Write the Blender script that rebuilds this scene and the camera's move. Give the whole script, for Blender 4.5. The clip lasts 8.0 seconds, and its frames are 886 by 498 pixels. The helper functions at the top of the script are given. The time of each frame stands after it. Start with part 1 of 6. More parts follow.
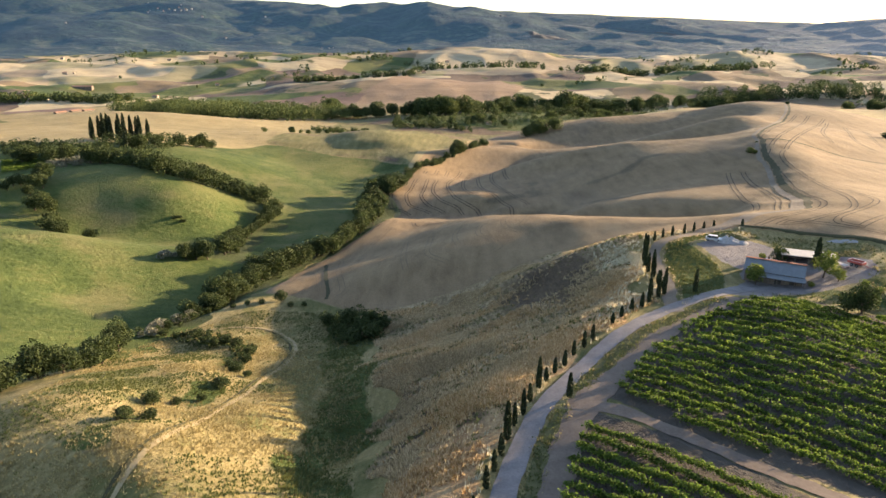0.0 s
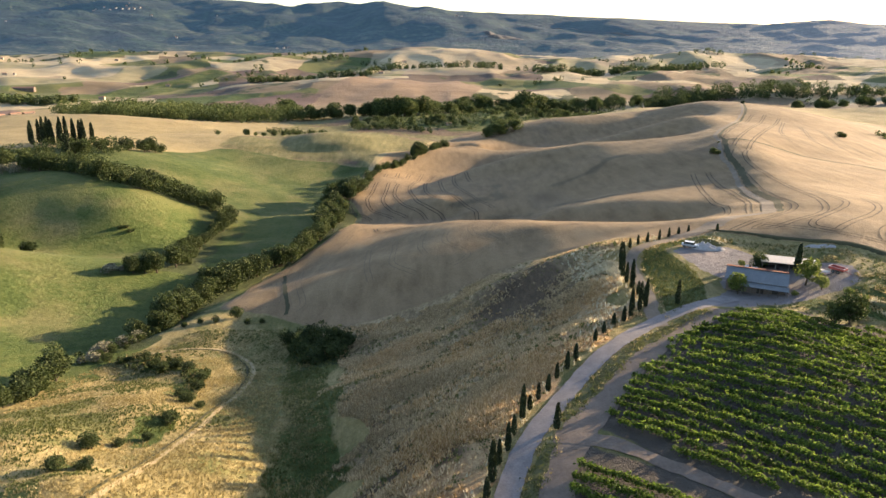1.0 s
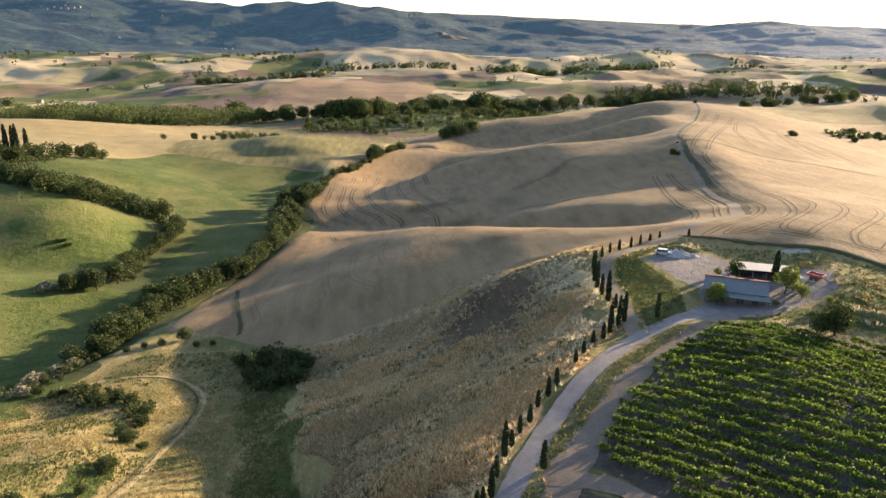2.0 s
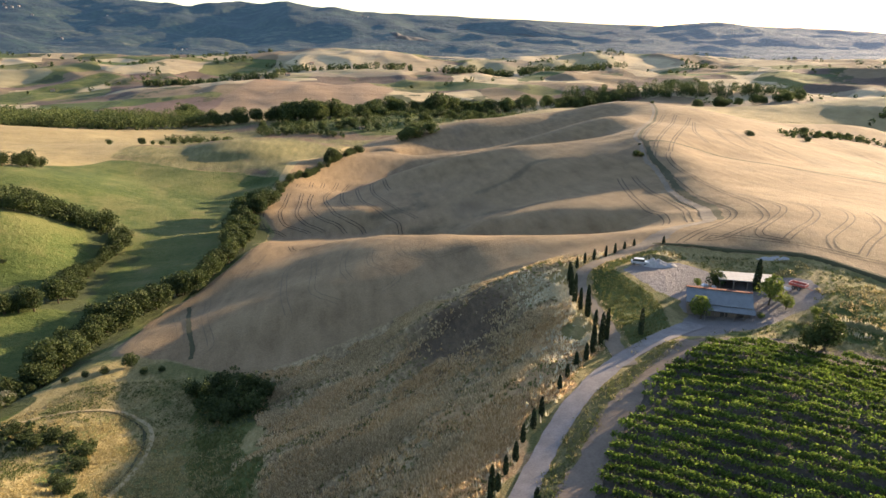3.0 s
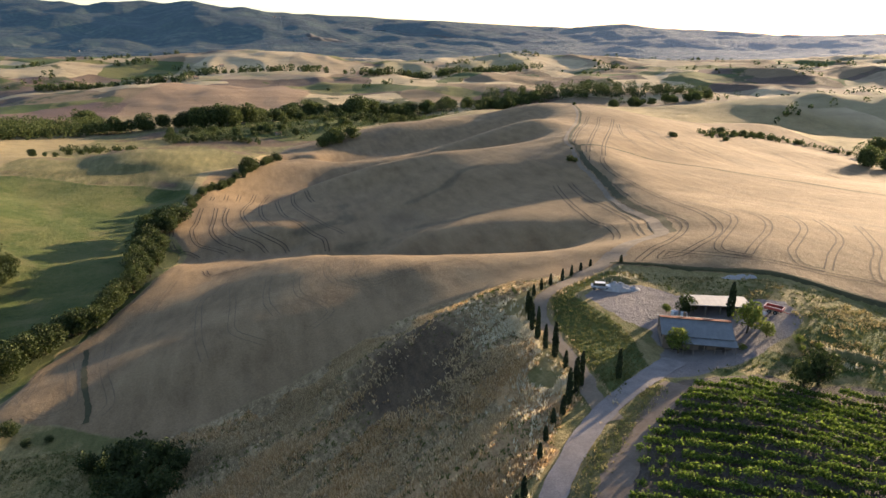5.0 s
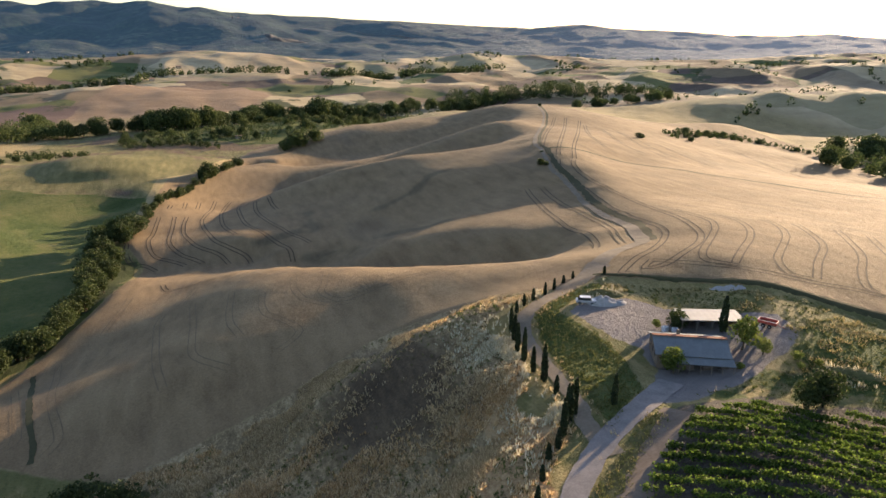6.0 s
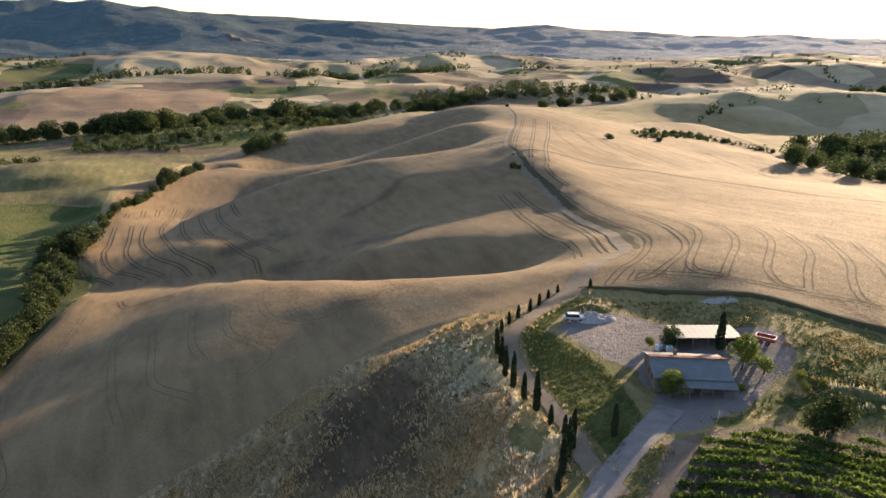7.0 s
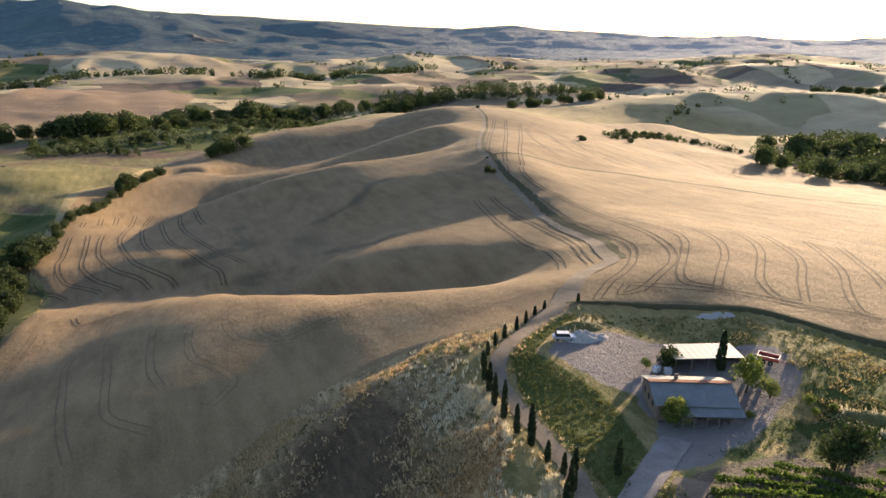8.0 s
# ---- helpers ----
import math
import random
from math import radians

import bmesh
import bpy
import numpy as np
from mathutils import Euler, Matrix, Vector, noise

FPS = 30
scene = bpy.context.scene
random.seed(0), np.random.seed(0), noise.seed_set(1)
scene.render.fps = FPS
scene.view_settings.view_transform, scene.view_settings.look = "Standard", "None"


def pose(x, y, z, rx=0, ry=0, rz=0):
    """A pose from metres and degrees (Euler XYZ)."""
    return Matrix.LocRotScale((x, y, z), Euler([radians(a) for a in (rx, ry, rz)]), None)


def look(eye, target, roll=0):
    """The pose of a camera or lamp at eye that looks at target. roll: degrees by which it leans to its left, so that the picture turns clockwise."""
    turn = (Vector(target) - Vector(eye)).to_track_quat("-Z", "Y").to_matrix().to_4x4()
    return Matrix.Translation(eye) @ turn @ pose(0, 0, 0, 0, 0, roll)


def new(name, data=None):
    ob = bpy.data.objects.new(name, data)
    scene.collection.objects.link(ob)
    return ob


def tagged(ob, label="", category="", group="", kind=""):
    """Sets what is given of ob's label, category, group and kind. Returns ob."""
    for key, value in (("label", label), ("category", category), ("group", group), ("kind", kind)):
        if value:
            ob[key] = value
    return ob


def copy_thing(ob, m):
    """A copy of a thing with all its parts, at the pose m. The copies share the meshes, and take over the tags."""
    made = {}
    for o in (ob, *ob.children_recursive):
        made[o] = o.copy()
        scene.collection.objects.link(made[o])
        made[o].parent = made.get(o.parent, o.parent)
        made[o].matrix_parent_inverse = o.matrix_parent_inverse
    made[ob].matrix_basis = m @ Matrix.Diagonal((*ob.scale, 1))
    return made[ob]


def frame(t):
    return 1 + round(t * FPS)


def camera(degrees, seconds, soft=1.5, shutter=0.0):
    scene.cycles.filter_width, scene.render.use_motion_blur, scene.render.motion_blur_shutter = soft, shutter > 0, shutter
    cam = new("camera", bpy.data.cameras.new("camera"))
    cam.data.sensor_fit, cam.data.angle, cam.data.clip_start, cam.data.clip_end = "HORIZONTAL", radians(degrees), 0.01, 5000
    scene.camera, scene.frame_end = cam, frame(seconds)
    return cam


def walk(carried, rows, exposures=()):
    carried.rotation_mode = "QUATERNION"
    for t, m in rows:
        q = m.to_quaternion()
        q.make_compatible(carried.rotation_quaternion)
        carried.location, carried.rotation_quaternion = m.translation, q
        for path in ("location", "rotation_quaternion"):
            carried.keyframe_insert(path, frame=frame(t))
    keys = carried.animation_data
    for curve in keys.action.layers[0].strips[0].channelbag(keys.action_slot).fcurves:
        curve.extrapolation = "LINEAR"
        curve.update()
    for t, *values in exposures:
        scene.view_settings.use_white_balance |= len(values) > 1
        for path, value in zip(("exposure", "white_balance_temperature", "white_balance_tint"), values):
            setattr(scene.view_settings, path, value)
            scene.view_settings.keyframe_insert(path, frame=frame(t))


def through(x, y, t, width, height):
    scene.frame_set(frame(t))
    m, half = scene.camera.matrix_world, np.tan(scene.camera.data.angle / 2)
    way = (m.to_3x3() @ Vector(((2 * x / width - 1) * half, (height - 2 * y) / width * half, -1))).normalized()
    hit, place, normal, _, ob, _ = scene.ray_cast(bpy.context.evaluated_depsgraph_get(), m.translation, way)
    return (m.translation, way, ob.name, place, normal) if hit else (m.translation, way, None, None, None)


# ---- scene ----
cam = camera(67.5, 8.0)
PATH = [
    (0, (3.559, -3.112, 45.531), (3.501, -1.206, 44.927), 0.4),
    (0.5, (2.379, 1.951, 45.405), (2.378, 3.857, 44.801), 0.4),
    (1, (1.416, 7.072, 45.331), (1.479, 8.978, 44.728), 0.5),
    (1.5, (0.611, 12.324, 45.237), (0.741, 14.227, 44.635), 0.5),
    (3, (-0.94, 27.691, 45.3), (-0.623, 29.573, 44.702), 0.5),
    (3.5, (-1.242, 32.92, 45.303), (-0.862, 34.791, 44.707), 0.5),
    (4, (-1.447, 38.117, 45.447), (-1.005, 39.974, 44.852), 0.5),
    (4.5, (-1.431, 43.288, 45.566), (-0.934, 45.132, 44.971), 0.5),
    (5, (-1.313, 47.831, 45.683), (-0.768, 49.661, 45.09), 0.5),
    (6.5, (-0.624, 62.124, 46.272), (0.071, 63.904, 45.681), 0.4),
    (7, (-0.065, 66.82, 46.525), (0.675, 68.582, 45.934), 0.4),
    (7.5, (0.866, 71.766, 46.634), (1.649, 73.509, 46.044), 0.5),
    (8, (1.856, 76.595, 46.578), (2.681, 78.319, 45.989), 0.5),
]
walk(cam, [(t, look(eye, target, roll)) for t, eye, target, roll in PATH], [(0.0, 2.05, 6300, 21), (4.0, 1.81, 6300, 22), (5.5, 1.6, 6250, 23), (6.5, 1.6, 6250, 23), (8.0, 1.7, 6150, 23)])

# ---- light ----
SUN_AZ, SUN_EL = 61.0, 10.4
world = bpy.data.worlds.new("sky")
scene.world = world
world.use_nodes = True
wn, wl = world.node_tree.nodes, world.node_tree.links
sky = wn.new("ShaderNodeTexSky")
sky.sky_type, sky.sun_disc = "NISHITA", False
sky.sun_elevation, sky.sun_rotation = radians(SUN_EL), radians(SUN_AZ)
sky.altitude, sky.air_density, sky.dust_density, sky.ozone_density = 300, 1.0, 0.7, 1.1
wl.new(sky.outputs["Color"], wn["Background"].inputs["Color"])
wn["Background"].inputs["Strength"].default_value = 0.091
sun = new("sun", bpy.data.lights.new("sun", "SUN"))
sun.data.energy, sun.data.angle, sun.data.color = 4.5, radians(0.6), (1.0, 0.78, 0.455)
sun_dir = Vector((math.sin(radians(SUN_AZ)) * math.cos(radians(SUN_EL)), math.cos(radians(SUN_AZ)) * math.cos(radians(SUN_EL)), math.sin(radians(SUN_EL))))
sun.matrix_world = look(sun_dir * 500, (0, 0, 0))

# ---- materials ----
class Nodes:
    """Short-hand for building a node material."""

    def __init__(self, name, rough=0.9, metal=0.0):
        self.mat = bpy.data.materials.new(name)
        self.mat.use_nodes = True
        self.n, self.l = self.mat.node_tree.nodes, self.mat.node_tree.links
        self.shader = self.n["Principled BSDF"]
        self.shader.inputs["Roughness"].default_value = rough
        self.shader.inputs["Metallic"].default_value = metal
        self.shader.inputs["Specular IOR Level"].default_value = 0.25
        self.pos = self.n.new("ShaderNodeNewGeometry").outputs["Position"]

    def put(self, socket, value):
        if hasattr(value, "is_output"):
            self.l.new(value, socket)
        else:
            socket.default_value = value

    def noise(self, scale, detail=4.0, rough=0.55, vector=None, stretch=None):
        v = vector or self.pos
        if stretch:
            m = self.n.new("ShaderNodeMapping")
            self.l.new(v, m.inputs["Vector"])
            m.inputs["Rotation"].default_value[2] = radians(stretch[0])
            m.inputs["Scale"].default_value = stretch[1:]
            v = m.outputs["Vector"]
        t = self.n.new("ShaderNodeTexNoise")
        self.l.new(v, t.inputs["Vector"])
        t.inputs["Scale"].default_value, t.inputs["Detail"].default_value, t.inputs["Roughness"].default_value = scale, detail, rough
        return t.outputs["Fac"]

    def math(self, op, a, b=0.0, c=0.0):
        m = self.n.new("ShaderNodeMath")
        m.operation = op
        for s, v in zip(m.inputs, (a, b, c)):
            self.put(s, v)
        return m.outputs[0]

    def ramp(self, fac, *stops):
        """A colour ramp; each stop is (place, (r, g, b))."""
        r = self.n.new("ShaderNodeValToRGB")
        self.put(r.inputs["Fac"], fac)
        e = r.color_ramp.elements
        while len(e) < len(stops):
            e.new(0.5)
        for el, (p, c) in zip(e, stops):
            el.position, el.color = p, (*c, 1.0)
        return r.outputs["Color"]

    def step(self, fac, lo, hi):
        m = self.n.new("ShaderNodeMapRange")
        m.interpolation_type = "SMOOTHSTEP"
        self.put(m.inputs["Value"], fac)
        m.inputs["From Min"].default_value, m.inputs["From Max"].default_value = lo, hi
        return m.outputs["Result"]

    def mix(self, fac, a, b, mode="MIX"):
        m = self.n.new("ShaderNodeMix")
        m.data_type, m.blend_type = "RGBA", mode
        self.put(m.inputs["Factor"], fac)
        self.put(m.inputs["A"], a if hasattr(a, "is_output") else (*a, 1.0))
        self.put(m.inputs["B"], b if hasattr(b, "is_output") else (*b, 1.0))
        return m.outputs["Result"]

    def attribute(self, name):
        a = self.n.new("ShaderNodeAttribute")
        a.attribute_name = name
        s = self.n.new("ShaderNodeSeparateColor")
        self.l.new(a.outputs["Color"], s.inputs["Color"])
        return [*s.outputs, a.outputs["Alpha"]]

    def random(self):
        return self.n.new("ShaderNodeObjectInfo").outputs["Random"]

    def island(self):
        return self.n["Geometry"].outputs["Random Per Island"]

    def bump(self, height, strength=0.5, distance=0.1):
        b = self.n.new("ShaderNodeBump")
        b.inputs["Strength"].default_value, b.inputs["Distance"].default_value = strength, distance
        self.put(b.inputs["Height"], height)
        self.l.new(b.outputs["Normal"], self.shader.inputs["Normal"])

    def done(self, colour):
        self.put(self.shader.inputs["Base Color"], colour if hasattr(colour, "is_output") else (*colour, 1.0))
        return self.mat


def plain(name, dark, light, scale=1.5, rough=0.8, metal=0.0, bump=0.3, per_object=0.0):
    """A material of two near tones, mottled at two scales."""
    k = Nodes(name, rough, metal)
    n1, n2 = k.noise(scale), k.noise(scale * 7.3, 3.0)
    f = k.math("MULTIPLY_ADD", n2, 0.45, k.math("MULTIPLY", n1, 0.55))
    if per_object:
        f = k.math("MULTIPLY_ADD", k.math("SUBTRACT", k.random(), 0.5), per_object, f)
    if bump:
        k.bump(n2, bump, 0.05)
    return k.done(k.ramp(f, (0.3, dark), (0.7, light)))


def ground_material():
    """Fields, pastures, dry grass, soil and gravel, mixed by the zone maps of the ground mesh."""
    k = Nodes("fields", 0.95)
    wheat, green, dry, olive = k.attribute("zone_crop")
    shrub, gravel, soil, pink = k.attribute("zone_bare")
    away, strip, slope, rust = k.attribute("zone_far")
    pale, plough, weedy, burnt = k.attribute("zone_field")
    big, mid, fine, grain = k.noise(0.011, 5), k.noise(0.06, 5), k.noise(0.45, 5, 0.65), k.noise(2.2, 4, 0.7)
    streak = k.noise(0.25, 5, 0.6, stretch=(35, 1.0, 0.22, 1.0))
    comb = k.noise(0.9, 4, 0.65, stretch=(-28, 1.0, 0.3, 1.0))
    edge = k.math("MULTIPLY_ADD", k.math("SUBTRACT", mid, 0.5), 0.5, k.math("MULTIPLY", k.math("SUBTRACT", fine, 0.5), 0.55))

    def cut(weight):
        return k.step(k.math("ADD", weight, edge), 0.38, 0.62)

    tone = k.math("MULTIPLY_ADD", fine, 0.45, k.math("MULTIPLY", mid, 0.55))
    rows = k.math("MULTIPLY_ADD", grain, 0.4, k.math("MULTIPLY_ADD", streak, 0.35, k.math("MULTIPLY", mid, 0.25)))
    tuft = k.math("MULTIPLY_ADD", grain, 0.35, k.math("MULTIPLY_ADD", comb, 0.4, k.math("MULTIPLY", mid, 0.25)))
    col = k.ramp(tone, (0.25, (0.19, 0.15, 0.07)), (0.75, (0.44, 0.345, 0.165)))
    o = k.ramp(rows, (0.36, (0.085, 0.085, 0.03)), (0.5, (0.165, 0.15, 0.058)), (0.64, (0.30, 0.25, 0.105)))
    o = k.mix(k.step(k.noise(0.018, 5, 0.6), 0.5, 0.62), o, k.ramp(rows, (0.35, (0.10, 0.068, 0.042)), (0.65, (0.20, 0.14, 0.085))))
    col = k.mix(cut(olive), col, o)
    g = k.ramp(k.math("MULTIPLY_ADD", big, 0.3, k.math("MULTIPLY_ADD", grain, 0.25, k.math("MULTIPLY", tone, 0.45))), (0.41, (0.034, 0.056, 0.009)), (0.485, (0.070, 0.098, 0.020)), (0.57, (0.13, 0.135, 0.040)))
    g = k.mix(k.math("MULTIPLY", k.step(k.noise(0.03, 5, 0.65), 0.52, 0.66), 0.4), g, k.ramp(tuft, (0.3, (0.11, 0.09, 0.035)), (0.7, (0.22, 0.185, 0.08))))
    col = k.mix(cut(green), col, g)
    m = k.ramp(tuft, (0.33, (0.15, 0.125, 0.045)), (0.5, (0.27, 0.215, 0.085)), (0.66, (0.42, 0.335, 0.16)))
    m = k.mix(k.step(k.noise(0.05, 5, 0.65), 0.46, 0.58), m, k.ramp(tuft, (0.33, (0.085, 0.09, 0.025)), (0.66, (0.20, 0.185, 0.065))))
    d = k.ramp(tuft, (0.36, (0.09, 0.062, 0.03)), (0.48, (0.24, 0.172, 0.085)), (0.62, (0.54, 0.41, 0.225)))
    d = k.mix(k.math("MULTIPLY", k.step(k.noise(0.05, 4, 0.65, stretch=(30, 1.0, 0.4, 1.0)), 0.52, 0.66), 0.75), d, k.ramp(tuft, (0.35, (0.09, 0.06, 0.034)), (0.65, (0.28, 0.20, 0.115))))
    d = k.mix(cut(rust), d, k.ramp(tuft, (0.35, (0.20, 0.115, 0.05)), (0.65, (0.58, 0.40, 0.20))))
    d = k.mix(k.math("MULTIPLY", k.step(k.math("MULTIPLY_ADD", edge, 0.7, burnt), 0.1, 0.95), 0.85), d, k.ramp(tuft, (0.35, (0.035, 0.025, 0.015)), (0.65, (0.11, 0.075, 0.045))))
    col = k.mix(cut(dry), col, k.mix(cut(slope), m, d))
    w = k.ramp(rows, (0.37, (0.155, 0.103, 0.052)), (0.5, (0.238, 0.163, 0.084)), (0.63, (0.312, 0.222, 0.116)))
    w = k.mix(k.math("MULTIPLY", k.step(k.noise(0.028, 5, 0.62, stretch=(40, 1.0, 0.35, 1.0)), 0.54, 0.66), 0.55), w, k.ramp(rows, (0.35, (0.137, 0.094, 0.056)), (0.65, (0.24, 0.172, 0.10))))
    w = k.mix(k.math("MULTIPLY", k.step(k.math("ADD", weedy, edge), 0.15, 0.8), 0.6), w, k.ramp(rows, (0.35, (0.06, 0.052, 0.03)), (0.65, (0.13, 0.105, 0.06))))
    col = k.mix(cut(wheat), col, w)
    cells = k.n.new("ShaderNodeTexVoronoi")
    cells.inputs["Scale"].default_value, cells.inputs["Randomness"].default_value = 0.0085, 0.9
    warp = k.n.new("ShaderNodeVectorMath")
    warp.operation = "MULTIPLY_ADD"
    k.l.new(k.n["Geometry"].outputs["Position"], warp.inputs[2])
    drift = k.n.new("ShaderNodeTexNoise")
    k.l.new(k.pos, drift.inputs["Vector"])
    drift.inputs["Scale"].default_value = 0.006
    k.l.new(drift.outputs["Color"], warp.inputs[0])
    warp.inputs[1].default_value = (120, 120, 0)
    k.l.new(warp.outputs["Vector"], cells.inputs["Vector"])
    which = k.n.new("ShaderNodeSeparateColor")
    k.l.new(cells.outputs["Color"], which.inputs["Color"])
    fields = k.ramp(which.outputs[0], (0.0, (0.27, 0.20, 0.115)), (0.2, (0.54, 0.44, 0.26)), (0.42, (0.15, 0.11, 0.08)), (0.54, (0.17, 0.175, 0.06)), (0.68, (0.46, 0.37, 0.22)), (0.86, (0.085, 0.12, 0.035)))
    fields.node.color_ramp.interpolation = "CONSTANT"
    fields = k.mix(k.math("MULTIPLY", cut(pale), 0.5), fields, (0.56, 0.46, 0.29))
    fields = k.mix(cut(pink), fields, (0.32, 0.225, 0.14))
    fields = k.mix(cut(plough), fields, (0.20, 0.135, 0.105))
    bands = k.noise(0.05, 5, 0.6, stretch=(15, 0.35, 1.0, 1.0))
    fields = k.mix(0.6, fields, k.ramp(k.math("MULTIPLY_ADD", bands, 0.6, k.math("MULTIPLY", rows, 0.4)), (0.36, (0.5, 0.46, 0.43)), (0.62, (1.0, 0.98, 0.95))), "MULTIPLY")
    fields = k.mix(k.math("MULTIPLY", k.step(k.noise(0.009, 6, 0.62), 0.57, 0.61), k.math("SUBTRACT", 1.0, k.math("MAXIMUM", pale, pink))), fields, (0.07, 0.078, 0.032))
    col = k.mix(k.math("MULTIPLY", k.math("MAXIMUM", away, plough), k.math("SUBTRACT", 1.0, strip)), col, fields)
    s = k.ramp(tone, (0.3, (0.055, 0.046, 0.035)), (0.7, (0.125, 0.105, 0.08)))
    col = k.mix(cut(soil), col, s)
    col = k.mix(cut(shrub), col, k.ramp(tone, (0.3, (0.03, 0.042, 0.012)), (0.7, (0.075, 0.09, 0.028))))
    col = k.mix(cut(gravel), col, k.ramp(tone, (0.3, (0.16, 0.14, 0.128)), (0.7, (0.28, 0.248, 0.228))))
    k.bump(k.math("MULTIPLY", k.math("MULTIPLY_ADD", grain, 0.5, fine), k.math("MULTIPLY_ADD", wheat, -0.7, 1.0)), 1.0, 0.7)
    return k.done(col)


def mountain_material():
    """Wooded slopes with clearings; a blue emission stands in for haze, stronger towards the sun, as they are pure
    backdrop.
    """
    k = Nodes("distant wooded mountains", 1.0)
    wood = k.ramp(k.math("MULTIPLY_ADD", k.noise(0.045, 6, 0.7), 0.55, k.math("MULTIPLY", k.noise(0.007, 5, 0.6), 0.45)), (0.40, (0.002, 0.005, 0.002)), (0.52, (0.009, 0.018, 0.008)), (0.62, (0.030, 0.046, 0.018)))
    open_ = k.ramp(k.noise(0.03, 6, 0.65), (0.38, (0.035, 0.048, 0.02)), (0.52, (0.085, 0.09, 0.045)), (0.64, (0.17, 0.15, 0.09)))
    p = k.n.new("ShaderNodeSeparateXYZ")
    k.l.new(k.pos, p.inputs["Vector"])
    low = k.step(p.outputs["Z"], 150.0, -20.0)
    patch = k.math("MULTIPLY_ADD", k.noise(0.034, 5, 0.62, stretch=(12, 0.5, 1.0, 1.0)), 0.45, k.math("MULTIPLY", k.noise(0.0075, 5, 0.6, stretch=(12, 0.5, 1.0, 1.0)), 0.55))
    clear = k.math("MULTIPLY", k.step(k.math("MULTIPLY_ADD", low, 0.10, patch), 0.58, 0.64), 0.45)
    k.bump(k.noise(0.03, 8, 0.7), 1.0, 16.0)
    # haze painted as emission, paler and stronger to the east
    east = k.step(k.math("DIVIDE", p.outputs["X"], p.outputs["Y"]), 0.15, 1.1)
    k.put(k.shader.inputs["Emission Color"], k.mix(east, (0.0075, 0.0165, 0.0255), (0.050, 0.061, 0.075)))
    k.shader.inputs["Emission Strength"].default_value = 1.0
    return k.done(k.mix(clear, wood, open_))


M_MOUNTAIN = mountain_material()
M_GROUND = ground_material()
M_ROAD = plain("white gravel road", (0.17, 0.15, 0.138), (0.30, 0.268, 0.248), 0.5, 0.95, bump=0.6)


def foliage(name, dark, mid, light, through=0.3, scale=0.25):
    """Leaves: colour varies from leaf to leaf, from plant to plant and in drifts; some light comes through."""
    k = Nodes(name, 0.75)
    f = k.math("MULTIPLY_ADD", k.island(), 0.5, k.math("MULTIPLY_ADD", k.random(), 0.2, k.math("MULTIPLY", k.noise(scale, 3), 0.5)))
    col = k.ramp(f, (0.25, dark), (0.55, mid), (0.85, light))
    k.put(k.shader.inputs["Base Color"], col)
    t = k.n.new("ShaderNodeBsdfTranslucent")
    k.l.new(col, t.inputs["Color"])
    m = k.n.new("ShaderNodeMixShader")
    m.inputs["Fac"].default_value = through
    k.l.new(k.shader.outputs["BSDF"], m.inputs[1])
    k.l.new(t.outputs["BSDF"], m.inputs[2])
    k.l.new(m.outputs["Shader"], k.n["Material Output"].inputs["Surface"])
    return k.mat


M_CYPRESS = foliage("cypress needles", (0.012, 0.02, 0.008), (0.022, 0.034, 0.012), (0.04, 0.055, 0.02), 0.1)
M_BUSH = foliage("hedge leaves", (0.022, 0.034, 0.010), (0.042, 0.062, 0.017), (0.08, 0.10, 0.028), 0.3)
M_TREE = foliage("garden tree leaves", (0.06, 0.09, 0.015), (0.12, 0.16, 0.03), (0.22, 0.25, 0.06), 0.4)
M_WOOD = foliage("valley wood leaves", (0.022, 0.036, 0.012), (0.05, 0.075, 0.022), (0.13, 0.155, 0.045), 0.3, 0.02)
M_VINE = foliage("vine leaves", (0.022, 0.045, 0.006), (0.075, 0.125, 0.016), (0.20, 0.27, 0.045), 0.45, 0.12)
M_OLIVE = foliage("silver-grey scrub", (0.10, 0.105, 0.06), (0.19, 0.185, 0.12), (0.32, 0.30, 0.21), 0.2)
M_STRAW = foliage("dry grass blades", (0.24, 0.175, 0.09), (0.52, 0.40, 0.22), (0.80, 0.65, 0.41), 0.5, 0.045)
M_BLOND = foliage("blond grass plumes", (0.35, 0.30, 0.18), (0.55, 0.48, 0.31), (0.72, 0.66, 0.48), 0.35, 0.3)
M_RUSTY = foliage("rust-coloured dry grass", (0.30, 0.18, 0.075), (0.56, 0.39, 0.19), (0.80, 0.64, 0.40), 0.55, 0.06)
M_GOLD = foliage("golden meadow grass", (0.17, 0.14, 0.05), (0.30, 0.24, 0.095), (0.46, 0.375, 0.18), 0.45, 0.06)
M_GRASS = foliage("green grass blades", (0.05, 0.07, 0.014), (0.10, 0.12, 0.030), (0.19, 0.18, 0.06), 0.45, 0.08)
M_BARK = plain("bark", (0.06, 0.045, 0.03), (0.13, 0.10, 0.07), 6, 0.9)
# tone darkened to paint the shade inside the grooves, as the strips lie flat
M_TRACK = plain("beaten wheel track, groove shade painted in", (0.055, 0.040, 0.024), (0.12, 0.085, 0.05), 0.8, 0.95)
M_LANE = plain("earth lane", (0.15, 0.118, 0.082), (0.28, 0.225, 0.16), 0.35, 0.95, bump=0.6)
M_TRODDEN = plain("trodden dry grass", (0.26, 0.20, 0.10), (0.44, 0.35, 0.19), 0.6, 0.95, bump=0.7)
M_FAINT = plain("faint wheel track", (0.12, 0.086, 0.048), (0.20, 0.145, 0.085), 0.8, 0.95)
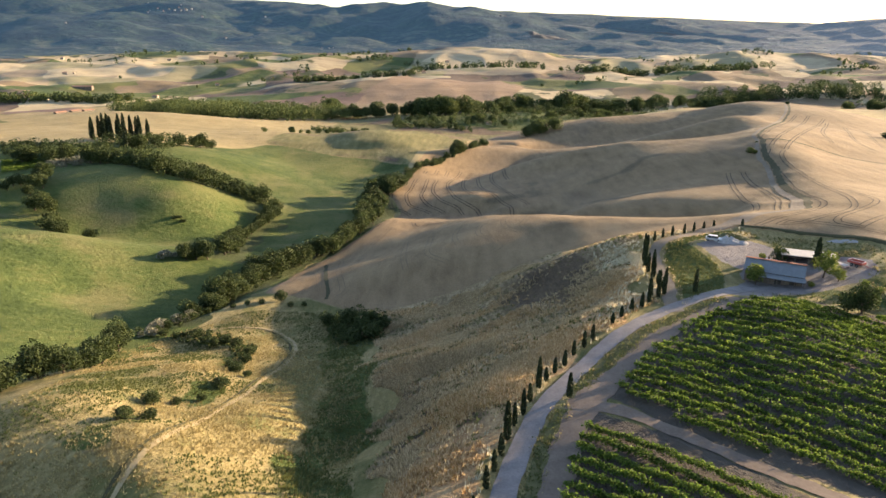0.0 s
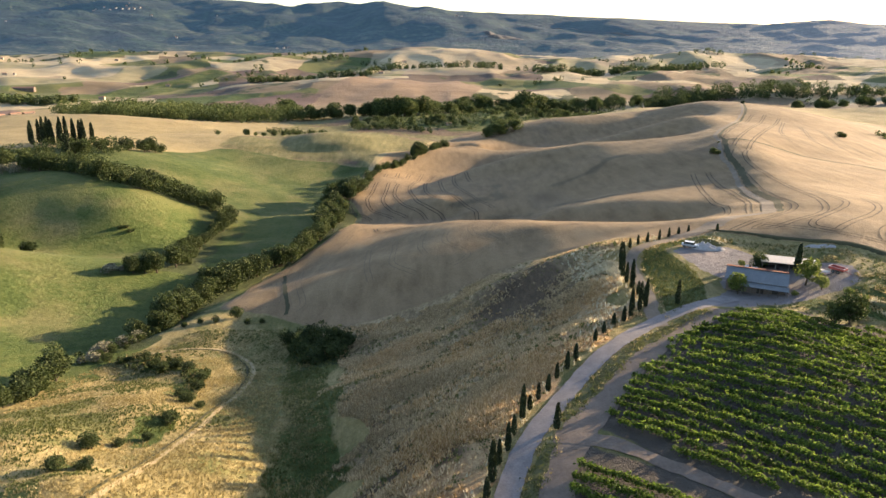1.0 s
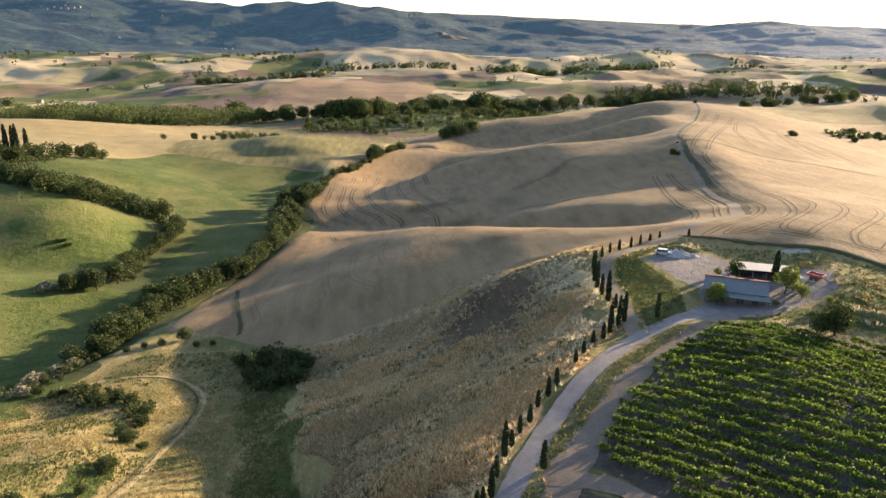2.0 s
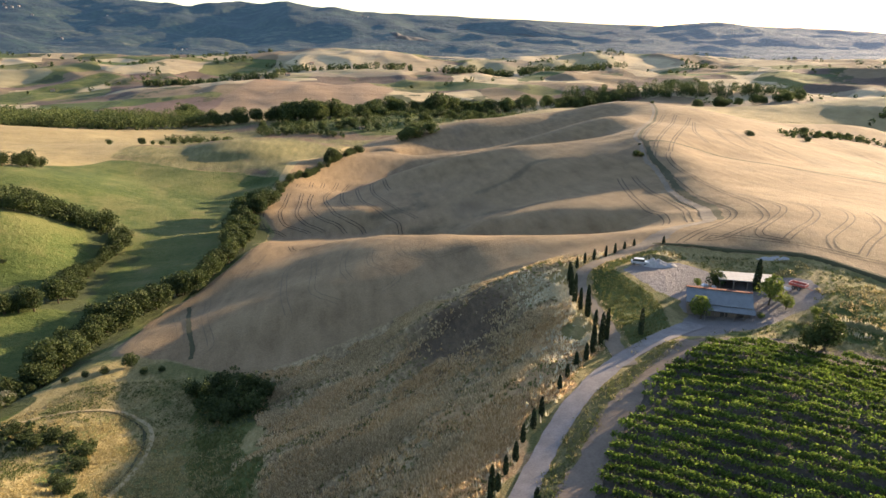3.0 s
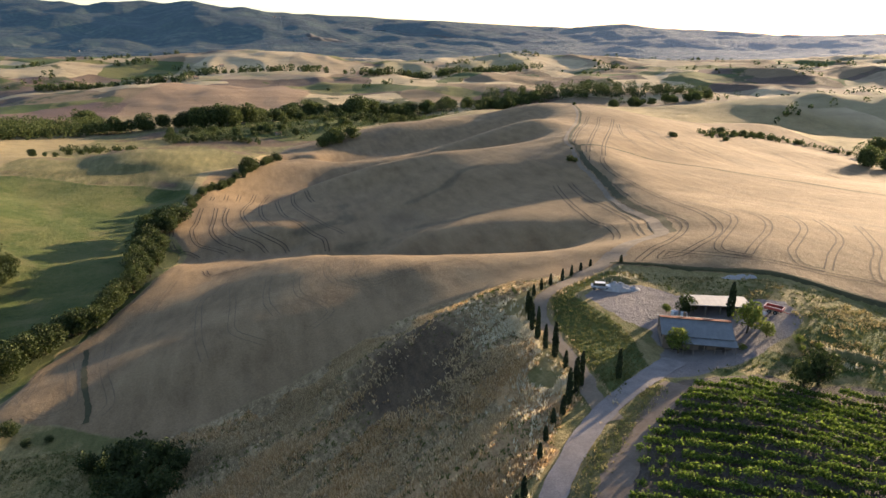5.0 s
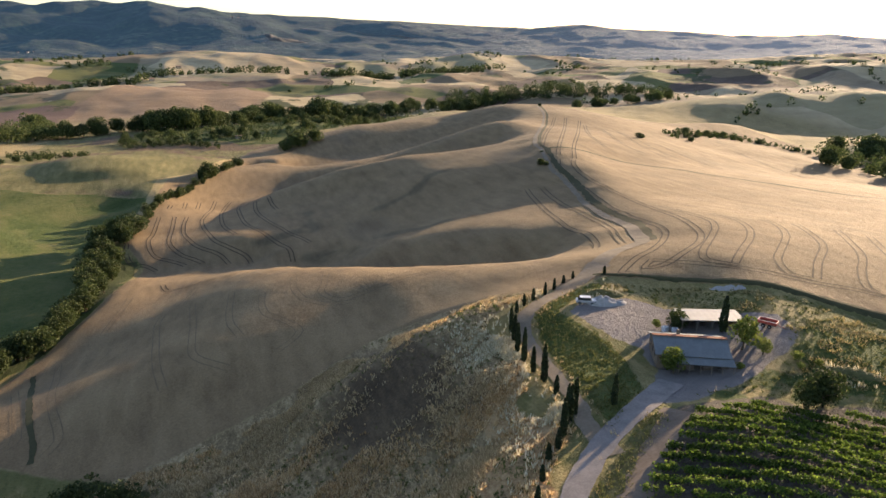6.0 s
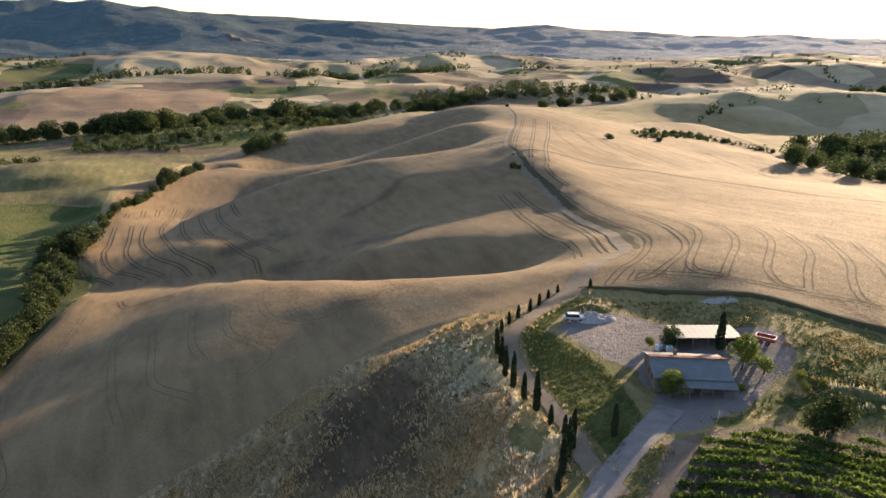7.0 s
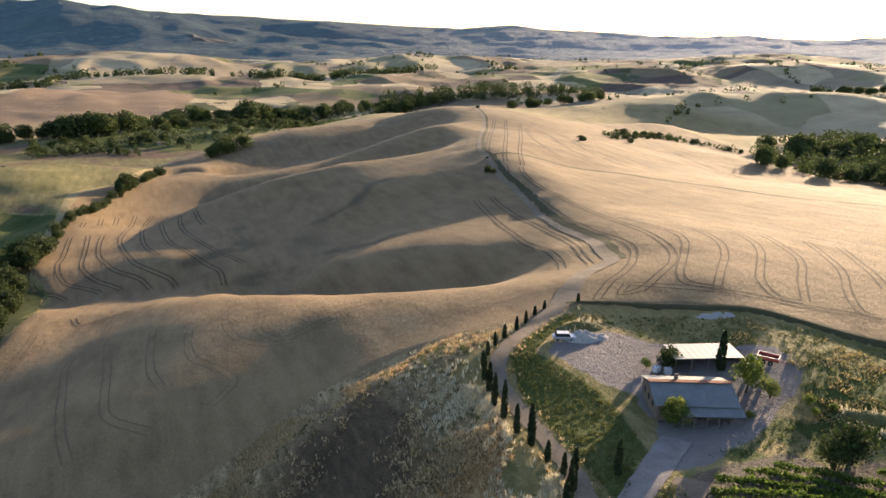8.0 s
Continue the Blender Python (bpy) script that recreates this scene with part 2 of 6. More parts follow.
M_DITCH = plain("rough grass verge", (0.035, 0.036, 0.014), (0.085, 0.078, 0.035), 0.9, 0.95)
M_VERGE = plain("green verge", (0.05, 0.06, 0.018), (0.17, 0.15, 0.065), 0.9, 0.95, bump=0.9)
M_DIRT = plain("bare pinkish earth", (0.13, 0.098, 0.072), (0.24, 0.185, 0.14), 0.35, 0.95, bump=0.7)
M_WALL = plain("weathered render", (0.11, 0.085, 0.065), (0.20, 0.16, 0.125), 1.2, 0.9)
M_SHEET = plain("grey corrugated roofing", (0.125, 0.14, 0.145), (0.20, 0.215, 0.22), 0.8, 0.6, 0.0, 0.1)
M_WHITE_SHEET = plain("cream roofing sheet", (0.48, 0.43, 0.36), (0.60, 0.55, 0.47), 0.7, 0.6, 0.0, 0.1)
M_RIDGE = plain("red clay ridge tile", (0.20, 0.075, 0.045), (0.34, 0.14, 0.085), 3, 0.85)
M_DARK = plain("dark painted timber", (0.035, 0.03, 0.027), (0.075, 0.065, 0.055), 3, 0.8)
M_TIMBER = plain("grey timber", (0.13, 0.105, 0.08), (0.24, 0.2, 0.16), 4, 0.85)
M_WHITE = plain("white plastic", (0.62, 0.63, 0.64), (0.78, 0.79, 0.80), 3, 0.5)
M_RED = plain("faded red paint", (0.32, 0.06, 0.045), (0.46, 0.11, 0.085), 4, 0.5)
M_PINK = plain("pale pink paint", (0.62, 0.42, 0.40), (0.75, 0.56, 0.53), 4, 0.5)
M_TYRE = plain("rubber", (0.02, 0.02, 0.02), (0.04, 0.04, 0.04), 8, 0.9)
M_GLASS = plain("dark window glass", (0.015, 0.018, 0.022), (0.03, 0.034, 0.04), 2, 0.15, bump=0)
M_SILVER = plain("silver car paint", (0.42, 0.43, 0.45), (0.52, 0.53, 0.55), 3, 0.3, 0.4, 0.0)
M_RUBBLE = plain("grey rubble", (0.26, 0.25, 0.235), (0.42, 0.40, 0.375), 2, 0.95)
M_STUCCO = plain("pale farmhouse render", (0.34, 0.285, 0.22), (0.46, 0.40, 0.32), 0.6, 0.9)
M_WHITEWASH = plain("whitewashed render", (0.28, 0.265, 0.25), (0.38, 0.36, 0.335), 0.8, 0.9)
M_QUARRY = plain("pale quarry stone", (0.06, 0.062, 0.06), (0.15, 0.145, 0.13), 0.05, 0.95)
M_TILES = plain("clay roof tiles", (0.24, 0.12, 0.08), (0.37, 0.21, 0.14), 1.0, 0.9)

# ---- the land ----
HILLS = []


def hill(x, y, height, rx, ry, turn=0.0):
    """A smooth rise (or, with a negative height, a hollow) with its long axis turned by that many degrees."""
    HILLS.append((x, y, height, rx, ry, math.cos(radians(turn)), math.sin(radians(turn))))

# the near ridges and hollows
hill(416, 36, 79.8, 484, 186, 0)
hill(230, 408, 18.8, 484, 186, 0)
hill(323, 123, -30.8, 177, 68, 30)
hill(143, 229, 15.9, 110, 42, 30)
hill(-254, 408, 24.2, 290, 112, 90)
hill(304, 631, 35.8, 290, 112, 60)
hill(-39, 76, 3.1, 42, 16, 150)
hill(-23, 140, -3.9, 42, 16, 90)
hill(42, 108, 3.6, 42, 16, 60)
hill(-25, 314, -11.4, 110, 42, 60)
hill(29, 215, 6.7, 68, 26, 120)
hill(159, 162, 4.9, 68, 26, 0)
hill(106, 76, -3.5, 42, 16, 30)
hill(-477, 520, 17.1, 290, 112, 90)
hill(-39, 156, -3.1, 42, 16, 0)
hill(639, 296, -12.5, 180, 180, 0)
hill(-6, 108, -2.0, 26, 10, 60)
hill(-142, -150, 2.1, 290, 112, 120)
hill(118, 532, -6.2, 177, 68, 30)
hill(14, 88, 1.2, 26, 10, 60)
hill(-65, 108, -0.6, 26, 10, 120)
hill(106, 156, 3.9, 42, 16, 60)
hill(-101, 267, 3.6, 68, 26, 30)
hill(639, 743, 14.9, 180, 180, 0)
hill(4, 148, -2.6, 16, 16, 0)
hill(90, 221, -3.2, 42, 16, 120)
hill(54, 78, -1.0, 26, 10, 120)
hill(64, 108, 1.6, 26, 10, 60)
hill(-25, 88, 0.1, 26, 10, 120)
hill(154, 92, -1.5, 42, 16, 60)
hill(94, 108, -2.6, 16, 16, 0)
hill(459, 396, -5.9, 177, 68, 60)
hill(-75, 215, -1.3, 68, 26, 120)
hill(323, -14, -35.5, 177, 68, 0)
hill(-55, 138, -2.3, 26, 10, 150)
hill(118, -150, -0.5, 177, 68, 150)
hill(3, 449, -7.0, 68, 26, 0)
hill(-359, 396, 9.3, 177, 68, 90)
hill(-120, 189, 3.3, 42, 16, 0)
hill(-142, 854, -3.4, 180, 180, 0)
hill(-68, 567, 10.2, 68, 68, 0)
hill(74, 78, -1.6, 26, 10, 30)
hill(138, 189, 3.5, 42, 16, 0)
hill(44, 158, 0.8, 26, 10, 90)
hill(42, 237, 4.4, 42, 16, 120)
hill(185, 735, 13.5, 110, 42, 30)
hill(391, 532, 5.8, 177, 68, 30)
hill(-55, 237, -2.5, 42, 16, 30)
hill(123, 108, -1.5, 16, 16, 0)
hill(-35, 68, 3.3, 26, 10, 120)
hill(-25, 108, -2.9, 26, 10, 150)
hill(-328, -150, 18.6, 484, 186, 150)
hill(-45, 88, 3.0, 26, 10, 60)
hill(-18, 668, -5.3, 177, 68, 30)
hill(4, 167, -3.5, 26, 10, 150)
hill(-35, 167, -2.4, 26, 10, 90)
hill(-87, 189, -0.3, 42, 16, 90)
hill(-152, 482, -2.5, 110, 42, 150)
hill(862, 408, -6.7, 290, 112, 120)
hill(203, 156, -2.2, 42, 16, 0)
hill(-104, 237, 4.4, 42, 16, 60)
hill(498, 241, -6.7, 68, 26, 30)
hill(-16, 138, -1.6, 26, 10, 0)
hill(34, 128, 2.1, 26, 10, 60)
hill(24, 177, 1.5, 26, 10, 120)
hill(-18, -150, 7.6, 177, 68, 120)
hill(416, -150, 22.4, 484, 186, 30)
hill(-35, 88, -0.4, 26, 10, 120)
hill(-55, 108, 4.1, 26, 10, 60)
hill(-95, 207, -3.6, 26, 10, 120)
hill(24, 78, 0.5, 26, 10, 90)
hill(-236, 609, -3.3, 110, 42, 60)
hill(316, 293, 2.7, 68, 26, 0)
hill(187, 108, -0.4, 42, 16, 60)
hill(-16, 187, 2.0, 26, 10, 150)
hill(185, 609, -3.5, 110, 42, 120)
hill(3, 501, -3.7, 68, 26, 120)
hill(-45, 177, -1.3, 26, 10, 90)
hill(94, 177, 1.4, 26, 10, 0)
hill(64, 118, 1.3, 26, 10, 120)
hill(34, 138, -1.9, 26, 10, 0)
hill(123, 138, 1.3, 26, 10, 60)
hill(14, 108, -0.8, 26, 10, 150)
hill(-632, 668, 9.6, 177, 68, 60)
hill(133, 78, -1.4, 26, 10, 30)
hill(84, 58, -0.8, 26, 10, 0)
hill(323, -150, -19.2, 177, 68, 120)
hill(64, 48, -0.4, 26, 10, 150)
hill(-101, 449, -3.8, 68, 26, 90)
hill(24, 207, -1.5, 26, 10, 90)
hill(34, 148, 1.7, 26, 10, 150)
hill(270, 862, 9.1, 110, 42, 30)
hill(416, 966, -5.2, 484, 186, 0)
hill(50, 873, 5.0, 177, 68, 0)
hill(44, 177, 1.9, 26, 10, 150)
hill(-25, 78, -1.1, 26, 10, 60)
hill(74, 108, -0.7, 26, 10, 60)
hill(862, 73, -27.9, 290, 112, 30)
hill(-105, 158, -0.8, 16, 16, 0)
hill(-16, 158, -1.2, 26, 10, 120)
hill(-45, 148, -0.0, 26, 10, 120)
hill(480, 693, 5.7, 110, 42, 60)
hill(459, 532, -2.7, 177, 68, 120)
hill(-110, 651, 3.4, 110, 42, 0)
hill(-87, 237, -2.0, 42, 16, 30)
hill(-359, 668, 2.5, 177, 68, 60)
hill(-55, 108, -3.6, 26, 10, 120)
hill(-65, 118, 2.4, 26, 10, 60)
hill(-231, 371, 3.1, 68, 26, 120)
hill(-65, 167, -1.1, 26, 10, 0)
hill(267, 172, -1.2, 42, 16, 30)
hill(-231, 449, 2.0, 68, 26, 120)
hill(438, 229, -1.5, 110, 42, 60)
hill(64, 217, 1.0, 26, 10, 90)
hill(-101, 501, 2.1, 68, 26, 0)
hill(-45, 128, -3.1, 26, 10, 90)
hill(-25, 98, -0.5, 26, 10, 30)
hill(-75, 118, 1.6, 26, 10, 0)
hill(-55, 98, 2.0, 26, 10, 60)
hill(64, 158, 0.6, 26, 10, 30)
hill(-328, 966, -2.1, 484, 186, 30)
hill(270, 609, 2.9, 110, 42, 90)
hill(-86, -14, 4.6, 177, 68, 150)
hill(14, 98, 0.4, 26, 10, 30)
hill(4, 128, 0.4, 26, 10, 30)
hill(-15, 82, -3.0, 9, 40, 8)
hill(-76, 84, 4.5, 20, 24, 0)
hill(3, 84, 0.5, 7, 10, -20)
hill(9, 97, 0.5, 7, 10, -30)
hill(17, 109, 0.6, 7, 10, -40)
hill(26, 120, 0.6, 7, 10, -45)
hill(35, 130, 0.6, 7, 9, -45)
# the far side of the valley
hill(-330, 660, 9, 120, 60, 20)
hill(-132, 1224, 24, 240, 120, 10)
hill(-20, 1480, 20, 260, 100, 12)
hill(29, 1840, 25, 230, 170, 0)
hill(-140, 1780, 20, 260, 150, 0)
hill(260, 1800, 16, 240, 130, -15)
hill(885, 1950, 18, 330, 170, 0)
hill(540, 1900, 22, 260, 140, 12)
hill(480, 1500, 14, 300, 90, 10)
hill(-878, 1600, 12, 420, 160, 0)
hill(-657, 1950, 20, 380, 160, 0)
hill(-480, 1660, 12, 260, 90, 15)
hill(-440, 690, 6, 160, 70, 20)
hill(-150, 572, 5, 48, 40, 30)
hill(-72, 560, 5, 55, 36, 15)
hill(-112, 545, -2.5, 16, 46, 20)
hill(-20, 600, 5, 40, 30, 10)
hill(800, 770, 21, 330, 62, -14)
hill(640, 655, -11, 280, 60, -14)
hill(500, 610, 9, 60, 40, 40)
hill(1010, 690, 20, 220, 60, -20)
hill(900, 560, -8, 260, 60, -14)
hill(1200, 860, 16, 340, 100, -20)
hill(480, 1240, 12, 260, 100, -10)
hill(1150, 1300, 20, 420, 140, -18)
hill(1500, 1200, 18, 420, 140, -25)
hill(1967, 1700, 34, 500, 260, 0)
# the shape of the straw fields and the pasture: crests, spurs, gullies and edges, each a line of (x, y, height)
LAND = {
    "edge gully": ((-17, 172, -30.6), (-8, 177, -27.8), (2, 179, -25), (14, 179, -21.2), (26, 179, -16.5), (39, 181, -11.9), (49, 182, -9.2), (58, 183, -7.4)),
    "front spur": ((-33, 191, -31.4), (-24, 195, -28.1), (-13, 198, -24.8), (2, 203, -21.2), (16, 207, -18.6), (32, 210, -16), (49, 206, -12.9)),
    "front gully": ((-36, 219, -32.4), (-24, 234, -32.7), (-9, 233, -27.6), (8, 224, -20.6), (24, 221, -16.7), (41, 217, -13.6)),
    "front shoulder": ((-40, 278, -40.8), (-21, 293, -40.2), (3, 268, -29.1), (23, 239, -19.2), (45, 223, -14.4)),
    "front crest": ((-24, 342, -47), (-6, 333, -44), (12, 308, -37.5), (25, 287, -31.2), (34, 267, -26), (42, 249, -20.8), (56, 230, -15.9), (71, 219, -13.2), (83, 214, -11.9)),
    "dell": ((14, 338, -44), (32, 312, -42.7), (46, 286, -36), (58, 264, -30.2), (74, 246, -25.4), (90, 232, -20.9)),
    "hill foot": ((52, 286, -28.8), (73, 264, -22.4), (91, 244, -15.9), (102, 225, -9.4), (108, 216, -6.1)),
    "low face": ((62, 300, -28.5), (84, 308, -25), (104, 300, -19.2), (120, 292, -15.2)),
    "dark gully": ((25, 330, -38), (53, 345, -35.3), (78, 352, -28.1), (94, 362, -22.9), (110, 372, -17)),
    "face": ((11, 352, -38.1), (37, 395, -38), (65, 410, -32.6), (91, 405, -23.7), (123, 400, -16.3)),
    "main spur": ((8, 455, -49.3), (30, 456, -41.3), (51, 452, -33.7), (72, 446, -26.8), (110, 440, -19.5), (151, 428, -14.6), (166, 392, -7.8)),
    "spur gully": ((25, 490, -50), (60, 487, -47), (95, 484, -42), (135, 478, -34), (170, 465, -23)),
    "second spur": ((73, 520, -41.6), (98, 522, -37.4), (121, 520, -34.8), (148, 516, -26.9), (177, 512, -17.3), (208, 510, -9)),
    "second gully": ((40, 600, -54), (90, 600, -51), (140, 602, -46), (190, 602, -37), (228, 590, -24)),
    "third spur": ((99, 690, -40.4), (137, 690, -33.7), (186, 685, -29.6), (222, 680, -26.9), (255, 665, -15.5), (277, 655, -10.6)),
    "apron": ((-37, 367, -44.2), (-29, 393, -43.7), (-14, 413, -43.4), (3, 418, -43.9)),
    "apron back": ((-36, 467, -43), (-9, 511, -42.3), (25, 551, -42.1), (66, 646, -48.4)),
    "west edge": ((-60, 195, -33.5), (-62, 240, -43.5), (-51, 262, -42.8), (-38, 305, -41), (-30, 350, -46), (-40, 380, -42.4), (-36, 440, -42.8), (-26, 511, -38.6), (3, 545, -40.7), (40, 723, -54.2), (94, 771, -51.6)),
    "lane": ((85, 186, -3.8), (101, 196, -4.2), (106, 199, -4.4), (111, 209, -5.4), (117, 222, -7), (121, 240, -9), (129, 265, -10.8), (142, 300, -10.8), (147, 322, -9.4), (156, 347, -7.3), (163, 364, -6.4)),
    "field brow": ((113, 197, -3.2), (118, 206, -3.6), (124, 219, -4.4), (129, 237, -6.2), (136, 262, -7.8), (149, 297, -7.8), (154, 319, -6.8), (162, 344, -5.4), (169, 361, -4.8)),
    "lane shoulder": ((140, 206, -2.6), (146, 231, -5.6), (155, 258, -7.8), (168, 292, -8.2), (174, 315, -8.2), (181, 338, -8), (186, 356, -7.4)),
    "ridge": ((168, 381, -5.4), (196, 432, -7.8), (236, 500, -11.1), (268, 560, -9.1), (300, 632, -10.1)),
    "cross": ((197, 346, -11.2), (233, 307, -14.7), (253, 262, -14.6), (281, 239, -16.2), (330, 215, -22.7)),
    "bank": ((82, 178, -4.2), (96, 166, -3.2), (106, 155, -1.5), (117, 138, -3.2), (150, 90, -5.3)),
    "south edge": ((-44, 188, -32.3), (-36, 182, -31.9), (-24, 170, -30.7)),
    "east slope": ((268, 362, -19.9), (318, 346, -27.5), (308, 286, -21.3), (268, 234, -14.5)),
    "lane field": ((132, 203, -2.1), (143, 186, -1.7), (181, 188, -5.4)),
    "bank field": ((101, 189, -2.9), (108, 171, -0.6), (120, 160, -1.2)),
    "back field": ((235, 422, -9.9), (282, 426, -16.5), (356, 441, -28.9)),
    "east": ((330, 60, 5.6), (430, 190, -27.6), (420, 330, -37.4), (400, 450, -32), (420, 600, -27.8), (350, 740, -20.2), (176, 857, -48.3)),
    "slope top": ((-12, 165, -27.4), (4, 167, -24), (20, 168, -16.7), (36, 170, -9.7), (50, 174, -5.6), (62, 179, -5.3)),
    "knoll crest": ((-172, 228, -22), (-152, 236, -26), (-134, 243, -31.4), (-114, 247, -36.1), (-92, 248, -40.1)),
    "knoll face": ((-133, 180, -28.9), (-124, 196, -35), (-111, 215, -37.9), (-96, 225, -40.2)),
    "knoll foot": ((-107, 150, -32.4), (-98, 165, -36.1), (-95, 185, -37.7)),
    "knoll gully": ((-230, 300, -24), (-195, 285, -31), (-165, 272, -38), (-135, 275, -41), (-115, 290, -42.5), (-105, 318, -43.5), (-92, 340, -44), (-72, 352, -45)),
    "pasture crest": ((-214, 322, -22.2), (-198, 330, -20.1), (-180, 336, -18.3), (-157, 338, -21), (-133, 336, -27), (-111, 338, -36.6)),
    "pasture face": ((-190, 300, -25), (-165, 304, -25), (-137, 302, -28.5), (-119, 312, -34)),
    "thicket gully": ((-229, 372, -22.1), (-202, 372, -21.5), (-170, 366, -25.3), (-142, 360, -30.6), (-116, 356, -39)),
    "meadow slope": ((-170, 405, -23.2), (-140, 410, -30.8), (-105, 412, -41.7), (-73, 395, -46.6)),
    "meadow crest": ((-208, 440, -20.5), (-171, 452, -28.5), (-124, 470, -40.2), (-87, 472, -43)),
    "stream": ((-90, 150, -37), (-86, 172, -39.5), (-82, 205, -41), (-78, 232, -42), (-68, 262, -43), (-58, 300, -44.5), (-50, 340, -46), (-56, 375, -47), (-55, 420, -47), (-52, 470, -46)),
    "pasture edge": ((-105, 118, -24.8), (-220, 118, -25.8), (-335, 118, -32.6), (-335, 240, -29.5), (-335, 360, -20.8), (-335, 480, -22.6), (-250, 505, -23), (-180, 520, -31.9), (-110, 525, -35.1)),
}
ZONE = ((-110, 118), (-330, 118), (-330, 480), (-180, 520), (-40, 530), (-4, 548), (36, 725), (94, 778), (176, 862), (330, 765), (430, 640), (430, 320), (400, 150), (150, 92), (117, 138), (106, 155), (96, 164), (84, 176), (70, 178), (58, 172), (46, 166), (29, 164), (9, 163), (-11, 162), (-24, 168), (-38, 180), (-60, 186), (-80, 160), (-95, 130))


def land_surface():
    """A smooth surface through the land's lines (a thin plate spline), worked out once on an even grid."""
    p = []
    for line in LAND.values():
        v = [np.array(q, float) for q in line]
        for a, b in zip(v, v[1:]):
            n = max(1, int(np.hypot(*(b - a)[:2]) / 18))
            p += [a + (b - a) * i / n for i in range(n)]
        p.append(v[-1])
    p = np.array(p)
    xy, n = p[:, :2] / 100, len(p)

    def plate(q):
        r2 = ((q[:, None] - xy[None]) ** 2).sum(-1) + 1e-9
        return 0.5 * r2 * np.log(r2)

    m = np.zeros((n + 3, n + 3))
    m[:n, :n], m[:n, n], m[:n, n + 1:], m[n, :n], m[n + 1:, :n] = plate(xy) + 0.002 * np.eye(n), 1, xy, 1, xy.T
    w = np.linalg.solve(m, np.r_[p[:, 2], 0, 0, 0])
    rows = []
    for y in LAND_Y:
        q = np.stack([LAND_X, np.full(LAND_X.shape, y)], -1) / 100
        rows.append(plate(q) @ w[:n] + w[n] + q @ w[n + 1:])
    return np.array(rows)


LAND_STEP = 4.0
LAND_X, LAND_Y = np.arange(-352, 452, LAND_STEP), np.arange(80, 884, LAND_STEP)
LAND_Z = land_surface()


def land_z(x, y):
    """Height on that grid, read smoothly between its points."""
    u = np.clip((x - LAND_X[0]) / LAND_STEP, 1, len(LAND_X) - 3.001)
    v = np.clip((y - LAND_Y[0]) / LAND_STEP, 1, len(LAND_Y) - 3.001)
    i, j = np.floor(u).astype(int), np.floor(v).astype(int)

    def weights(f):
        return (0.5 * (-f ** 3 + 2 * f ** 2 - f), 0.5 * (3 * f ** 3 - 5 * f ** 2 + 2), 0.5 * (-3 * f ** 3 + 4 * f ** 2 + f), 0.5 * (f ** 3 - f ** 2))

    out, wu, wv = 0.0, weights(u - i), weights(v - j)
    for a in range(4):
        for b in range(4):
            out = out + wv[a] * wu[b] * LAND_Z[j + a - 1, i + b - 1]
    return out


def ground_z(x, y):
    """Height of the land, for numbers or arrays."""
    z = np.full(np.broadcast(x, y).shape, -50.0)
    for cx, cy, h, rx, ry, ca, sa in HILLS:
        u, v = (x - cx) * ca + (y - cy) * sa, (y - cy) * ca - (x - cx) * sa
        z = z + h * np.exp(-((u / rx) ** 2) - (v / ry) ** 2)
    k = np.clip(inside(x, y, *ZONE) / 16, 0, 1)
    z = z + k * k * (3 - 2 * k) * (land_z(x, y) - z)
    r = np.hypot(x, y)
    away = np.clip((r - 700) / 700, 0, 1)
    z = z + 40 * np.clip((r - 1150) / 1050, 0, 1) ** 1.3
    return z + (0.22 + 0.8 * away) * fbm(x, y, 26.0, 3, 4) + away * (6 * fbm(x, y, 420.0, 2, 9) - 13 * np.abs(fbm(x, y, 210.0, 3, 14)) + 5)


def fbm(x, y, size, octaves=4, seed=0, gain=0.5):
    """Smooth random relief between about -1 and 1, its largest swells that many metres apart."""
    out, amp = np.zeros(np.broadcast(x, y).shape), 1.0
    table = np.random.default_rng(seed).uniform(-1, 1, (256, 256))
    for o in range(octaves):
        u, v = x / size * 2 ** o + 17.3 * o, y / size * 2 ** o + 5.9 * o
        i, j = np.floor(u).astype(int), np.floor(v).astype(int)
        f, g = u - i, v - j
        f, g = f * f * f * (f * (6 * f - 15) + 10), g * g * g * (g * (6 * g - 15) + 10)
        i0, i1, j0, j1 = i % 256, (i + 1) % 256, j % 256, (j + 1) % 256
        out = out + amp * ((table[i0, j0] * (1 - f) + table[i1, j0] * f) * (1 - g) + (table[i0, j1] * (1 - f) + table[i1, j1] * f) * g)
        amp *= gain
    return out


def inside(x, y, *corners):
    """Signed distance to a polygon's edge, positive inside."""
    d2, odd = np.full(x.shape, 1e12), np.zeros(x.shape, bool)
    for (ax, ay), (bx, by) in zip(corners, corners[1:] + corners[:1]):
        ex, ey = bx - ax, by - ay
        t = np.clip(((x - ax) * ex + (y - ay) * ey) / (ex * ex + ey * ey), 0, 1)
        d2 = np.minimum(d2, (x - ax - t * ex) ** 2 + (y - ay - t * ey) ** 2)
        if ay != by:
            odd ^= ((ay > y) != (by > y)) & (x < ax + ex * (y - ay) / (by - ay))
    return np.where(odd, 1, -1) * np.sqrt(d2)


